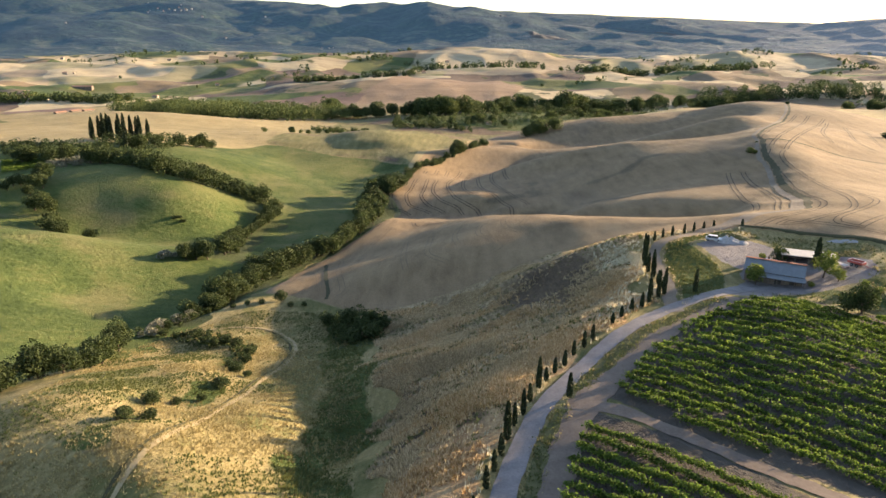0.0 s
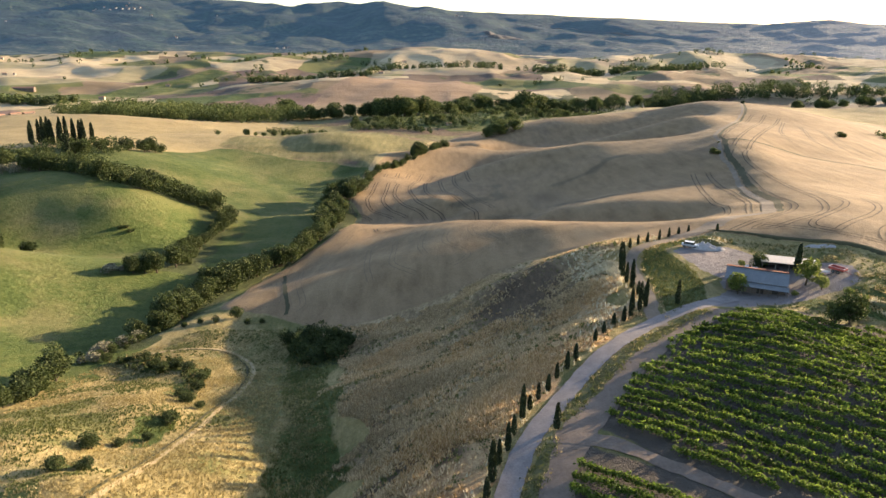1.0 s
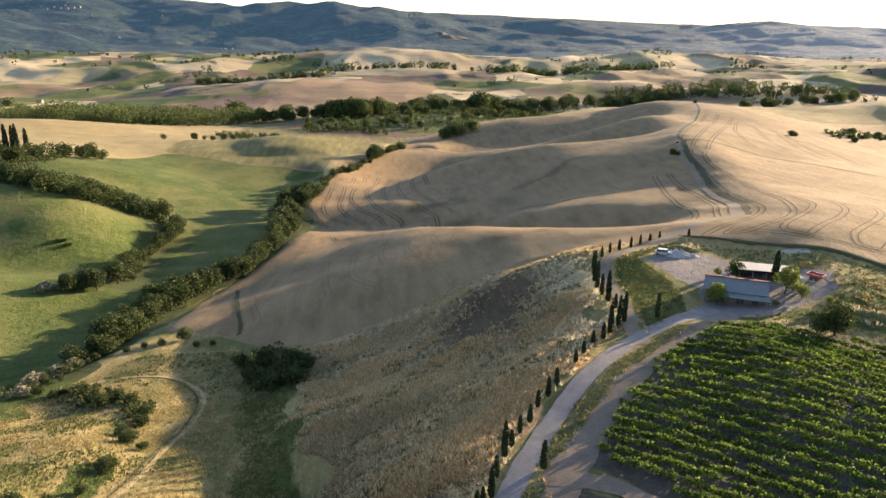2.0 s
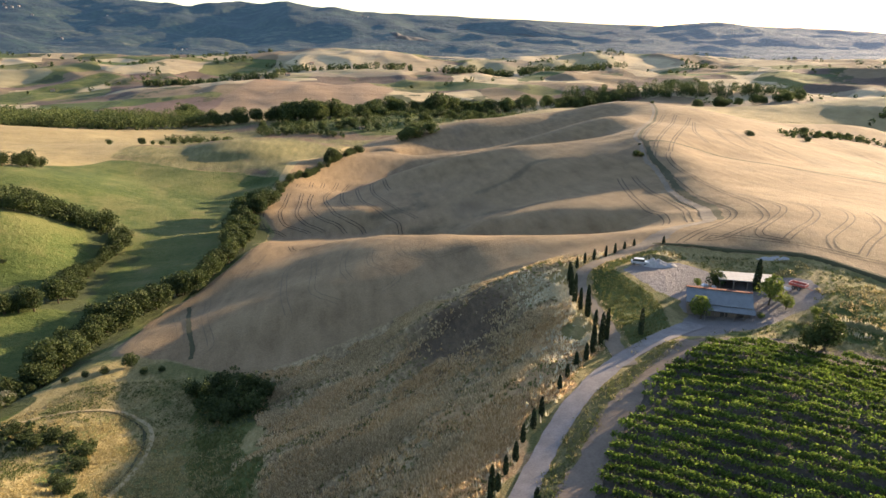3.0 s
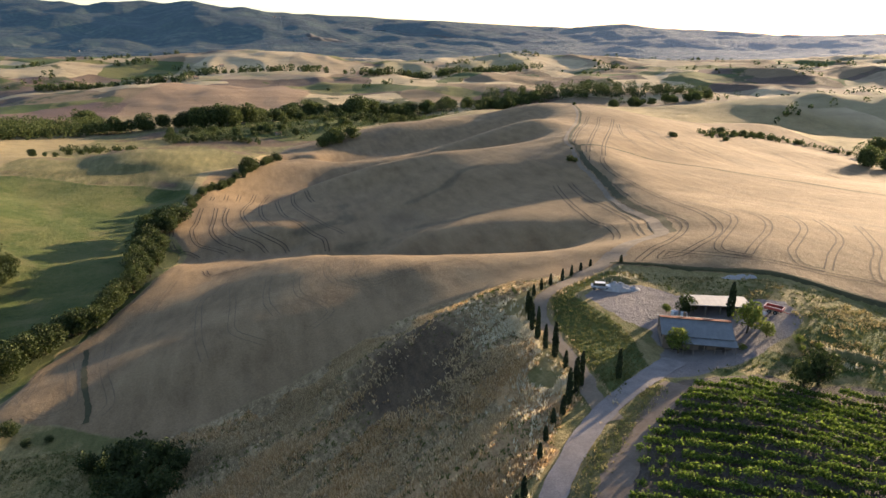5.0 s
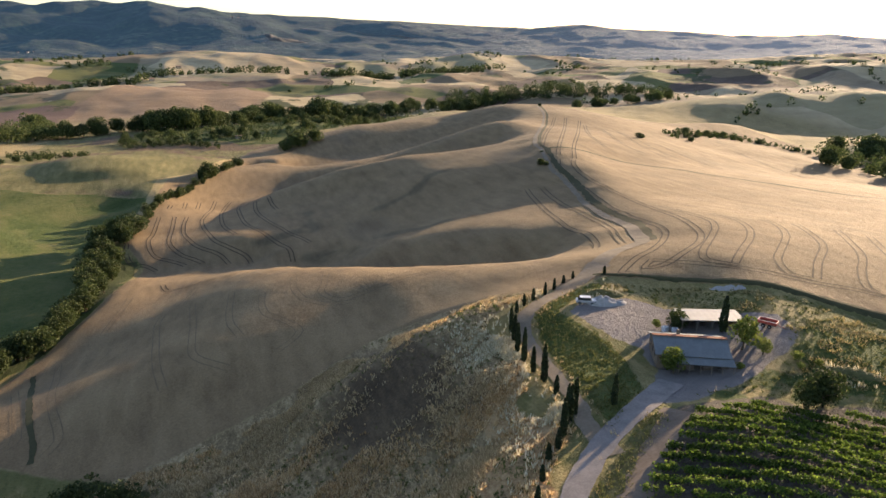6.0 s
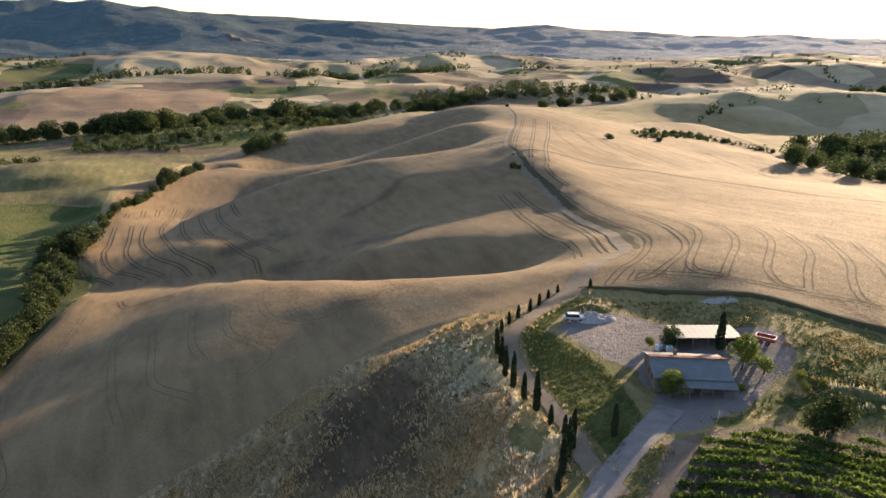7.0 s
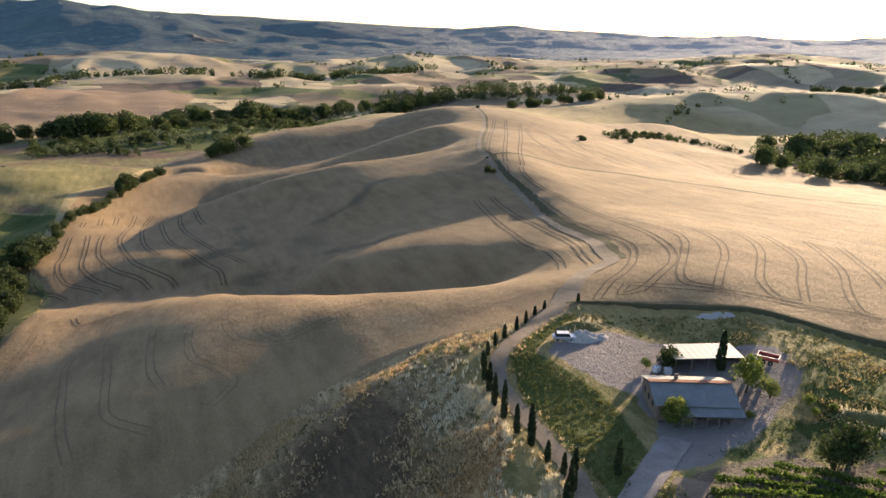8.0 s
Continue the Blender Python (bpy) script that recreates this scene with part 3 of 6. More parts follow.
def near_line(x, y, *corners):
    """Distance to an open line."""
    d2 = np.full(x.shape, 1e12)
    for (ax, ay), (bx, by) in zip(corners, corners[1:]):
        ex, ey = bx - ax, by - ay
        t = np.clip(((x - ax) * ex + (y - ay) * ey) / (ex * ex + ey * ey), 0, 1)
        d2 = np.minimum(d2, (x - ax - t * ex) ** 2 + (y - ay - t * ey) ** 2)
    return np.sqrt(d2)


def spaced(lo, hi, start, end, step, grow):
    """Coordinates from start to end at an even step, then ever wider out to lo and hi."""
    mid = list(np.arange(start, end, step))
    up, s = [mid[-1]], step
    while up[-1] < hi:
        s *= 1 + grow
        up.append(up[-1] + s)
    down, s = [mid[0]], step
    while down[-1] > lo:
        s *= 1 + grow
        down.append(down[-1] - s)
    return np.array(down[:0:-1] + mid + up[1:])


def mesh_of(name, verts, faces, materials, smooth=True):
    me = bpy.data.meshes.new(name)
    me.from_pydata(verts, [], faces)
    for m in materials if isinstance(materials, (list, tuple)) else [materials]:
        me.materials.append(m)
    if smooth:
        me.polygons.foreach_set("use_smooth", np.ones(len(me.polygons), bool))
    me.update()
    return me


def sheet(name, gx, gy, gz, material):
    """A grid mesh from three arrays of the same shape."""
    r, c = gx.shape
    verts = np.stack([gx, gy, gz], -1).reshape(-1, 3)
    i = np.arange(r * c).reshape(r, c)
    quads = np.stack([i[:-1, :-1], i[:-1, 1:], i[1:, 1:], i[1:, :-1]], -1).reshape(-1, 4)
    me = bpy.data.meshes.new(name)
    me.vertices.add(len(verts))
    me.vertices.foreach_set("co", verts.ravel())
    me.loops.add(quads.size)
    me.loops.foreach_set("vertex_index", quads.ravel())
    me.polygons.add(len(quads))
    me.polygons.foreach_set("loop_start", np.arange(0, quads.size, 4))
    me.polygons.foreach_set("use_smooth", np.ones(len(quads), bool))
    me.materials.append(material)
    me.update(calc_edges=True)
    return me


HEDGE = ((-95, 100), (-87, 127), (-80, 147), (-74, 169), (-71, 202), (-66, 245), (-53, 271), (-43, 315), (-36, 355), (-46, 380), (-40, 440), (-32, 511), (-2, 545), (40, 723), (94, 771))
WHEAT = ((-44, 188), (-36, 182), (-22, 173), (-11, 176), (9, 180), (29, 187), (46, 186), (58, 180), (70, 177), (82, 179), (96, 166), (106, 155), (117, 138), (150, 90), (330, 60), (520, 320), (520, 640),
         (330, 760), (176, 857), (94, 771), (40, 723), (3, 545), (-26, 511), (-36, 440), (-40, 380), (-30, 350), (-38, 305), (-51, 262), (-62, 240), (-60, 195))
ROAD = ((4, 40), (9.2, 66.6), (12.2, 77), (15.7, 86), (21.3, 95.3), (28.4, 105.9), (36.7, 115.7), (47, 124.9), (58.3, 131), (67, 136))
YARD = ((60, 130), (68, 141), (70, 147), (66, 156), (64, 165), (70, 169), (79, 167), (84, 160), (90, 152), (99, 146), (97, 139), (90, 135), (78, 131), (66, 129))
VINES = ((27.6, 90.5), (35.6, 102.8), (47.5, 116), (62.5, 125.5), (76, 124), (79, 119.5), (88, 117.5), (97, 110), (113, 94), (104, 60), (80, 46), (57, 66.5), (46, 73), (41, 76), (34.8, 81))
VINES_SMALL = ((22.7, 82.6), (18.8, 75), (16, 66), (15, 56), (58, 52), (43, 66), (33, 75))

YARD_GRASS = ((50.5, 126.8), (57, 132.8), (61.5, 135.2), (65, 145), (65.5, 152), (64, 160), (63, 166), (70, 171), (80, 172), (78, 178), (68, 174), (58, 167), (54, 157), (53, 146))
ROUGH = ((79, 176), (95, 164), (105, 153), (116, 137), (122, 100), (100, 105), (88, 122), (74, 127), (66, 130), (78, 131), (90, 134), (100, 146), (90, 153), (84, 162), (80, 170))
us = spaced(-1400, 1500, -200, 300, 1.6, 0.03)
ys = np.concatenate([spaced(-900, 4980, 45, 235, 1.6, 0.0085)])
gy, gu = np.meshgrid(ys, us, indexing="ij")
gx = 20 + gu * np.maximum(1.0, (gy + 40) / 280)
CROP = 0.6  # the crop stands this much above the soil


def surface_z(x, y):
    """Top of soil or crop."""
    return ground_z(x, y) + CROP * np.clip(0.5 + inside(np.asarray(x, float), np.asarray(y, float), *WHEAT) / 1.6, 0, 1)


gz = surface_z(gx, gy)
ground = tagged(new("ground", sheet("ground", gx, gy, gz, M_GROUND)), "rolling farmland of straw fields, green pasture and dry grass", "ground", kind="structure")


def soft(d, width=3.0):
    return np.clip(0.5 + d / width, 0, 1)


X, Y = gx.ravel(), gy.ravel()
wob = 8 * fbm(X, Y, 60.0, 3, 2)
west = soft(inside(X, Y, *HEDGE, (94, 900), (-900, 900), (-900, 100))) * (Y < 900)
olive = west * soft(Y - 462 + 0.3 * X + wob, 12)
golden = soft(-150 - X + 2 * wob, 20) * soft(Y - 500 + wob, 20)
green = west * (1 - olive)
olive = olive * (1 - golden)
PASTURE_GAP = inside(X, Y, (-330, 395), (-190, 440), (-120, 560), (-330, 620), (-600, 500))
green = green * (1 - soft(PASTURE_GAP + wob, 6))
wheat = soft(inside(X, Y, *WHEAT))
gravel = soft(inside(X, Y, *YARD) + 0.6 * fbm(X, Y, 5.0, 2, 3), 2.0)
soil = np.maximum(soft(inside(X, Y, *VINES) + 2.2), soft(inside(X, Y, *VINES_SMALL) + 2.2))
lush = np.maximum(soft(inside(X, Y, *YARD_GRASS), 4), soft(inside(X, Y, *ROUGH) + 3 * fbm(X, Y, 9.0, 3, 6), 6) * np.clip(0.55 + 1.2 * fbm(X, Y, 13.0, 3, 16) - (Y - 150) / 60, 0, 1))
lush = np.maximum(lush, soft(4.5 + 5 * fbm(X, Y, 14.0, 3, 8) - near_line(X, Y, (-16, 60), (-18, 100), (-22, 135), (-27, 160)), 5))
lush = np.maximum(lush, soft(1.5 + 5 * fbm(X, Y, 12.0, 3, 5) - near_line(X, Y, (-50, 80), (-46, 105), (-46, 125), (-54, 148), (-68, 156)), 5))
lush = np.maximum(lush, soft(6 + 5 * fbm(X, Y, 12.0, 3, 11) - near_line(X, Y, *HEDGE[:8]), 5))
wheat_free = np.clip(1 - wheat, 0, 1)
green = np.clip(np.maximum(green, lush * wheat_free), 0, 1)
dry = (Y < 420) * np.clip(1 - green - wheat - olive, 0, 1)
pink = soft(inside(X, Y, (-259, 1015), (-169, 950), (-70, 1050), (76, 1100), (110, 1226), (60, 1330), (-99, 1330), (-166, 1113)), 20)
plough = np.maximum(soft(inside(X, Y, (-330, 1040), (-236, 955), (-175, 960), (-160, 1113), (-200, 1120), (-270, 1090)), 20), soft(inside(X, Y, (-503, 700), (-575, 900), (-490, 850), (-420, 669), (-440, 630)), 10))
plough = np.maximum(plough, soft(inside(X, Y, (-660, 1420), (-400, 1560), (-300, 1560), (-330, 1480), (-560, 1380)), 25))
# fields of the far right valley paled in colour to stand in for haze
haze_pale = np.maximum(0 * X, soft(inside(X, Y, (540, 600), (700, 620), (1100, 600), (1700, 800), (1700, 1200), (900, 1150), (640, 1000), (520, 800)) + 60 * fbm(X, Y, 160.0, 3, 44), 25))
pale = np.maximum(soft(inside(X, Y, (-1200, 1250), (-800, 1290), (-620, 1420), (-560, 1560), (-900, 1800), (-1500, 1500)), 25), soft(inside(X, Y, (-160, 1420), (160, 1440), (300, 1760), (60, 1900), (-120, 1800)), 25))
pale = np.maximum(pale, soft(inside(X, Y, (420, 1560), (1000, 1750), (900, 2050), (500, 1960), (300, 1700)), 25))
strip = soft(inside(X, Y, (-558, 1027), (-502, 1145), (-440, 1415), (-410, 1520), (-470, 1560), (-560, 1351), (-640, 1120)), 20)
strip = np.maximum(strip, soft(inside(X, Y, (-90, 815), (60, 770), (260, 930), (420, 1030), (250, 1010), (60, 930), (-60, 860)) + 12 * fbm(X, Y, 40.0, 3, 12), 12))
green = np.maximum(green, strip)
shrub = soft(3.5 + 4 * fbm(X, Y, 9.0, 2, 7) - near_line(X, Y, *HEDGE[3:9]), 4)
shrub = np.maximum(shrub, soft(inside(X, Y, (-36, 174), (-24, 176), (-15, 166), (-17, 152), (-28, 150)), 5))
shrub = np.maximum(shrub, soft(7 + 5 * fbm(X, Y, 14.0, 2, 13) - near_line(X, Y, (-196, 350), (-165, 340), (-140, 335), (-112, 343), (-98, 335), (-97, 300), (-94, 256)), 6)) * wheat_free
slope = soft(inside(X, Y, (5, 50), (10, 78), (15, 91), (22, 103), (34, 119), (45, 133), (47, 150), (50, 163), (57, 173), (68, 179), (58, 190), (29, 190), (9, 186), (-11, 180), (-22, 174), (-19, 140), (-14, 115), (-10, 80), (-8, 50)) + 5 * fbm(X, Y, 10.0, 3, 33), 4)
rust = soft(13 - near_line(X, Y, (5, 58), (9.4, 76), (14.6, 89.8), (19.8, 99.7), (28.3, 111.3), (38.8, 125.1), (46.2, 132.4)) + 7 * fbm(X, Y, 14.0, 3, 17), 6)
burnt = soft(inside(X, Y, (14, 172), (23, 176), (32, 178), (39, 172), (41, 162), (37, 148), (30, 141), (21, 145), (13, 158)) + 4 * fbm(X, Y, 12.0, 3, 18), 11)
burnt = np.maximum(burnt, soft(4 - near_line(X, Y, (-2, 82), (2, 92), (8, 101)) + 4 * fbm(X, Y, 10.0, 3, 19), 5))
pale = np.maximum(pale, haze_pale)
WEEDS = (((115, 373), (105, 374), (98, 366), (90, 359), (76, 355)), ((34, 322), (44, 323), (54, 314), (48, 312), (37, 319), (34, 322)), ((11, 349), (21, 348), (32, 352), (34, 353)), ((44, 388), (44, 371), (43, 353)), ((63, 317), (75, 297), (94, 301)))
weeds = 0 * X
for line in WEEDS:
    weeds = np.maximum(weeds, soft(1.5 + 3 * fbm(X, Y, 12.0, 3, 46) - near_line(X, Y, *line), 7))
distant = np.clip((np.hypot(X, Y - 100) - 900) / 60, 0, 1)
zones = {"zone_crop": (wheat, green, dry, olive), "zone_bare": (shrub, gravel, soil, pink), "zone_far": (distant, strip, slope, rust), "zone_field": (pale, plough, weeds, burnt)}
for attribute, layers in zones.items():
    ground.data.color_attributes.new(attribute, "FLOAT_COLOR", "POINT").data.foreach_set("color", np.stack(layers, -1).astype(np.float32).ravel())


def at_ground(x, y, up=0.0):
    return float(ground_z(np.float64(x), np.float64(y))) + up


def curve_points(points, step):
    """Points along a smooth curve through the given ones (Catmull-Rom), about a step apart."""
    p = [np.array(q, float) for q in points]
    p = [2 * p[0] - p[1], *p, 2 * p[-1] - p[-2]]
    out = []
    for a, b, c, d in zip(p, p[1:], p[2:], p[3:]):
        n = max(1, int(np.linalg.norm(c - b) / step))
        for i in range(n):
            t = i / n
            out.append(0.5 * (2 * b + (c - a) * t + (2 * a - 5 * b + 4 * c - d) * t * t + (3 * b - a - 3 * c + d) * t ** 3))
    return out + [p[-2]]


def ribbon(name, points, width, material, up=0.06, step=1.5, across=4, ragged=0.0):
    """A strip that lies on the land along a line; ragged: how far its edges wander."""
    c = np.array(curve_points(points, step))
    c = c[np.r_[True, np.linalg.norm(np.diff(c, axis=0), axis=1) > 0.05]]
    t = np.gradient(c, axis=0)
    t /= np.linalg.norm(t, axis=1)[:, None]
    side = np.stack([t[:, 1], -t[:, 0]], -1)
    w = np.linspace(-0.5, 0.5, across + 1)
    ws = width * np.ones(len(c)) if np.isscalar(width) else np.interp(np.linspace(0, 1, len(c)), np.linspace(0, 1, len(width)), width)
    off = ws[:, None] * w[None, :] + ragged * np.random.uniform(-1, 1, (len(c), across + 1)) * (np.abs(w) > 0.45)
    x, y = c[:, :1] + side[:, :1] * off, c[:, 1:] + side[:, 1:] * off
    return new(name, sheet(name, x, y, surface_z(x, y) + up, material))


tagged(ribbon("road", ROAD, (3.6, 3.4, 3.3, 3.3, 3.3, 3.4, 3.8, 4.4), M_ROAD, 0.1, 1.5, ragged=0.15), "pale dusty gravel road", "road", kind="structure")

# distant mountains
SKYLINE = ((-75, 1.6), (-50, 2.1), (-34, 2.29), (-23, 2.76), (-16.8, 2.82), (-12, 2.57), (-10.3, 2.34), (-8, 2.62), (-6.2, 2.47), (-3.1, 2.93), (-1.1, 2.45), (3.4, 2.15), (10.2, 1.9), (16.6, 1.7), (21.5, 1.45), (27.5, 1.2), (30.8, 1.4), (35.3, 1.15), (39.8, .87), (44.1, .58), (48.2, .73), (53.5, .55), (75, .5))


def mountain_z(x, y):
    """Height of the range: its skyline stands 4600 m away, its foot at 2250 m."""
    az, dist = np.degrees(np.arctan2(x, y - 35)), np.hypot(x, y - 35)
    k = (dist - 2250) / 2350
    rise = np.where(k < 1, 0.4 * k + 0.6 * k * k * (3 - 2 * k), 1 - 0.4 * (k - 1))
    crest = 46 + np.tan(np.radians(np.interp(az, [a for a, e in SKYLINE], [e for a, e in SKYLINE]))) * 4600
    fold = 1.9 * np.abs(fbm(x, y, 700.0, 4, 21, 0.5)) - 0.55
    return -18 + (crest + 18) * rise + np.sin(np.pi * np.clip(k, 0, 1)) ** 0.8 * (crest * 0.13 + 6) * fold + 2.5 * fbm(x, y, 90.0, 2, 22) * (k < 0.98)


az, dist = np.meshgrid(np.radians(np.arange(-75, 75, 0.1)), np.linspace(2250, 4750, 130))
mx, my = dist * np.sin(az), dist * np.cos(az) + 35
tagged(new("backdrop", sheet("backdrop", mx, my, mountain_z(mx, my), M_MOUNTAIN)), "wooded mountain range on the horizon, haze painted as blue glow", "mountains", kind="structure")
u, v = np.meshgrid(np.linspace(0, 1, 40), np.linspace(0, 1, 16))
qx, qy = 265 + 165 * u + 25 * (1 - v) * u, 2880 + 190 * v + 25 * u
face = (np.minimum(np.minimum(u, 1 - u) * 6, np.minimum(v, 1 - v) * 5)).clip(0, 1)
qz = mountain_z(qx, qy) - 6 + face * (13 + 6 * fbm(qx, qy, 40.0, 3, 23) + 5 * np.floor(v * 4) / 4)
tagged(new("cliff", sheet("cliff", qx, qy, qz, M_QUARRY)), "pale stepped quarry face on the mountainside", "quarry", kind="structure")
c = np.array(curve_points(((495, 3478), (669, 3500), (792, 3330), (950, 3280), (1107, 3230)), 25))
rx, ry = np.stack([c[:, 0], c[:, 0] + 2], 1), np.stack([c[:, 1] - 9, c[:, 1] + 9], 1)
tagged(new("road", sheet("road", rx, ry, mountain_z(rx, ry) + 3, M_QUARRY)), "pale road along the mountainside", "road", kind="structure")


# ---- building blocks ----
def part(name, me, parent, label="", material=None):
    """One mesh object under a thing or a part. me: a mesh or a bmesh."""
    if isinstance(me, bmesh.types.BMesh):
        bm, me = me, bpy.data.meshes.new(name)
        bm.to_mesh(me)
        bm.free()
        me.materials.append(material)
    ob = new(name, me)
    ob.parent = parent
    return tagged(ob, label) if label else ob


def thing(name, label, category, group="", m=None, kind=""):
    ob = tagged(new(name), label, category, group, kind)
    if m is not None:
        ob.matrix_world = m
    return ob


def block(x0, x1, y0, y1, z0, z1, bevel=0.0, bm=None):
    bm = bm or bmesh.new()
    made = bmesh.ops.create_cube(bm, size=1)["verts"]
    for v in made:
        v.co = Vector(((x0 + x1) / 2 + v.co.x * (x1 - x0), (y0 + y1) / 2 + v.co.y * (y1 - y0), (z0 + z1) / 2 + v.co.z * (z1 - z0)))
    if bevel:
        edges = list({e for v in made for e in v.link_edges})
        bmesh.ops.bevel(bm, geom=edges, offset=bevel, segments=2, affect="EDGES")
    return bm


def rod(p, q, r0, r1=None, sides=7, bm=None):
    """A tapered round bar from p to q."""
    bm = bm or bmesh.new()
    p, q = Vector(p), Vector(q)
    turn = (q - p).to_track_quat("Z", "Y").to_matrix().to_4x4()
    m = Matrix.Translation((p + q) / 2) @ turn
    bmesh.ops.create_cone(bm, cap_ends=True, segments=sides, radius1=r0, radius2=r0 if r1 is None else r1, depth=(q - p).length, matrix=m)
    return bm


def leaves(name, centres, size, material, upright=0.0, aspect=1.0, seed=1):
    """A mesh of small four-cornered leaves or clumps, one at each centre, turned at random. upright: 0 any way, 1 standing."""
    r = np.random.default_rng(seed)
    c = np.asarray(centres, float)
    n = len(c)
    a = r.normal(size=(n, 3))
    a[:, 2] = a[:, 2] * (1 - upright) + upright * 1.6
    a /= np.linalg.norm(a, axis=1)[:, None]
    b = np.cross(a, r.normal(size=(n, 3)))
    b /= np.linalg.norm(b, axis=1)[:, None]
    s = (np.asarray(size) * r.uniform(0.65, 1.35, n))[:, None] * 0.5
    a, b = a * s * aspect, b * s
    bend = np.cross(a, b) / np.maximum(s, 1e-6) * r.uniform(-0.5, 0.5, (n, 1))
    v = np.stack([c - a, c - b * 0.9 + bend, c + a, c + b * 0.9 + bend], 1).reshape(-1, 3)
    return quad_mesh(name, v, material)


def quad_mesh(name, v, material, corners=4):
    n = len(v) // corners
    me = bpy.data.meshes.new(name)
    me.vertices.add(len(v))
    me.vertices.foreach_set("co", np.ascontiguousarray(v).ravel())
    me.loops.add(len(v))
    me.loops.foreach_set("vertex_index", np.arange(len(v)))
    me.polygons.add(n)
    me.polygons.foreach_set("loop_start", np.arange(0, len(v), corners))
    me.materials.append(material)
    me.update(calc_edges=True)
    return me


def lumpy(r, n, lumps, w, h, base=0.0):
    """Points near the skin of a crown made of several overlapping lumps, w wide and h high above the base."""
    out = []
    for i in range(lumps):
        ang, k = r.uniform(0, 6.28), r.uniform(0.0, 0.6)
        cz = base + h * r.uniform(0.3, 0.72)
        c = np.array([math.cos(ang) * w * 0.5 * k, math.sin(ang) * w * 0.5 * k, cz])
        rad = np.array([w * r.uniform(0.24, 0.36), w * r.uniform(0.24, 0.36), min(h * r.uniform(0.24, 0.36), cz - base + 0.05 * h)])
        d = r.normal(size=(n // lumps, 3))
        d /= np.linalg.norm(d, axis=1)[:, None]
        out.append(c + d * rad * r.uniform(0.72, 1.06, (n // lumps, 1)))
    p = np.concatenate(out)
    return p[p[:, 2] > base * 0.6]


def make_tree(name, label, category, group, material, w, h, trunk, n, lumps, leaf, seed):
    """A tree or bush: tapered trunk with limbs, and a crown of many small clumps."""
    r = np.random.default_rng(seed)
    t = thing(name, label, category, group)
    bm = rod((0, 0, -0.5), (0.05 * w, 0.03 * w, h * 0.5), 0.035 * h + 0.05, 0.02 * h)
    for i in range(4):
        a = i * 1.6 + r.uniform(0, 1)
        rod((0.02 * w, 0, h * (0.2 + 0.07 * i)), (math.cos(a) * w * 0.3, math.sin(a) * w * 0.3, h * r.uniform(0.5, 0.7)), 0.02 * h, 0.006 * h, 5, bm)
    part("trunk", bm, t, material=M_BARK)
    part("crown", leaves("crown", lumpy(r, n, lumps, w, h, trunk), leaf, material, 0.1, 1.2, seed), t)
    return t


def make_cypress(label, group, h, w, n, seed):
    r = np.random.default_rng(seed)
    t = thing("cypress", label, "cypress tree", group)
    part("trunk", rod((0, 0, -0.4), (0, 0, h * 0.5), 0.10, 0.04), t, material=M_BARK)
    z = r.uniform(0.0, 1.0, n) ** 0.9
    prof = np.minimum(1.0, 0.62 + z * 2.2) * (1 - z ** 2.6) ** 0.8 + 0.03
    a = r.uniform(0, 6.283, n)
    rad = w * 0.5 * prof * r.uniform(0.68, 1.08, n) * (1 + 0.12 * np.sin(3 * a + z * 9))
    c = np.stack([np.cos(a) * rad, np.sin(a) * rad, h * (0.045 + 0.95 * z)], -1)
    part("crown", leaves("crown", c, 0.2 * w + 0.06, M_CYPRESS, 0.85, 2.2, seed), t)
    return t


def stand(ob, x, y, turn=0.0, size=1.0, tall=None, lean=0.0, first=[None]):
    """Put a copy of a thing on the ground."""
    m = pose(x, y, at_ground(x, y, -0.05), lean, 0, turn) @ Matrix.Diagonal((size, size, tall or size, 1))
    c = copy_thing(ob, Matrix.Identity(4))
    c.matrix_basis = m
    return c


def drop_models(*models):
    """Remove the models from which copies were taken."""
    for ob in models:
        for o in (*ob.children_recursive, ob):
            bpy.data.objects.remove(o)


rnd = random.Random(7)

# ---- roads, lanes, tracks ----
def tram(*points, width=0.3):
    """The pair of wheel lines that a sprayer leaves in the crop: flat strips, the wider ones darkened for groove shade.
    """
    c = np.array(curve_points(points, 3.0))
    t = np.gradient(c, axis=0)
    t /= np.maximum(np.linalg.norm(t, axis=1)[:, None], 1e-6)
    side = np.stack([t[:, 1], -t[:, 0]], -1)
    far_off = min(1.0, max(0.0, (np.hypot(*c.mean(0)) - 150) / 300))
    pair = tagged(new("wheel_tracks"), "pair of dark wheel lines pressed into ripe crop", "wheel tracks", "wheel lines in the crop", "structure")
    for s in (-0.85, 0.85):
        line = c + side * s
        line = [tuple(q) for q in line[:: 2]] + [tuple(line[-1])]
        track = ribbon("wheel_track", line, width + 0.2 * far_off, M_TRACK if width > 0.2 else M_FAINT, 0.07, 2.0, 1, 0.06)
        track.parent = pair


tram((157.2, 335.7), (148.3, 317), (139.2, 282), (127.9, 245.1), (121.9, 220.8), (118.8, 207.7), (114.2, 199.7), (103.5, 189.3), (94.1, 184.2), (88.8, 181.9), (85.9, 178.3), (86.8, 176.9))
tram((161.1, 328.4), (153.9, 313.6), (144.4, 275), (138.6, 247.6), (132.6, 224), (126.7, 205.8), (119.5, 192.2), (110.3, 183.5), (99.7, 178.1), (93.3, 176), (91.4, 177.5), (92.9, 180.2), (95.9, 180.8))
tram((140.4, 235.9), (136.8, 219.2), (133.9, 206.1), (127.9, 196.6), (113.9, 183.4), (106, 176), (104.9, 172.9), (105.5, 168.9), (108.1, 166.2))
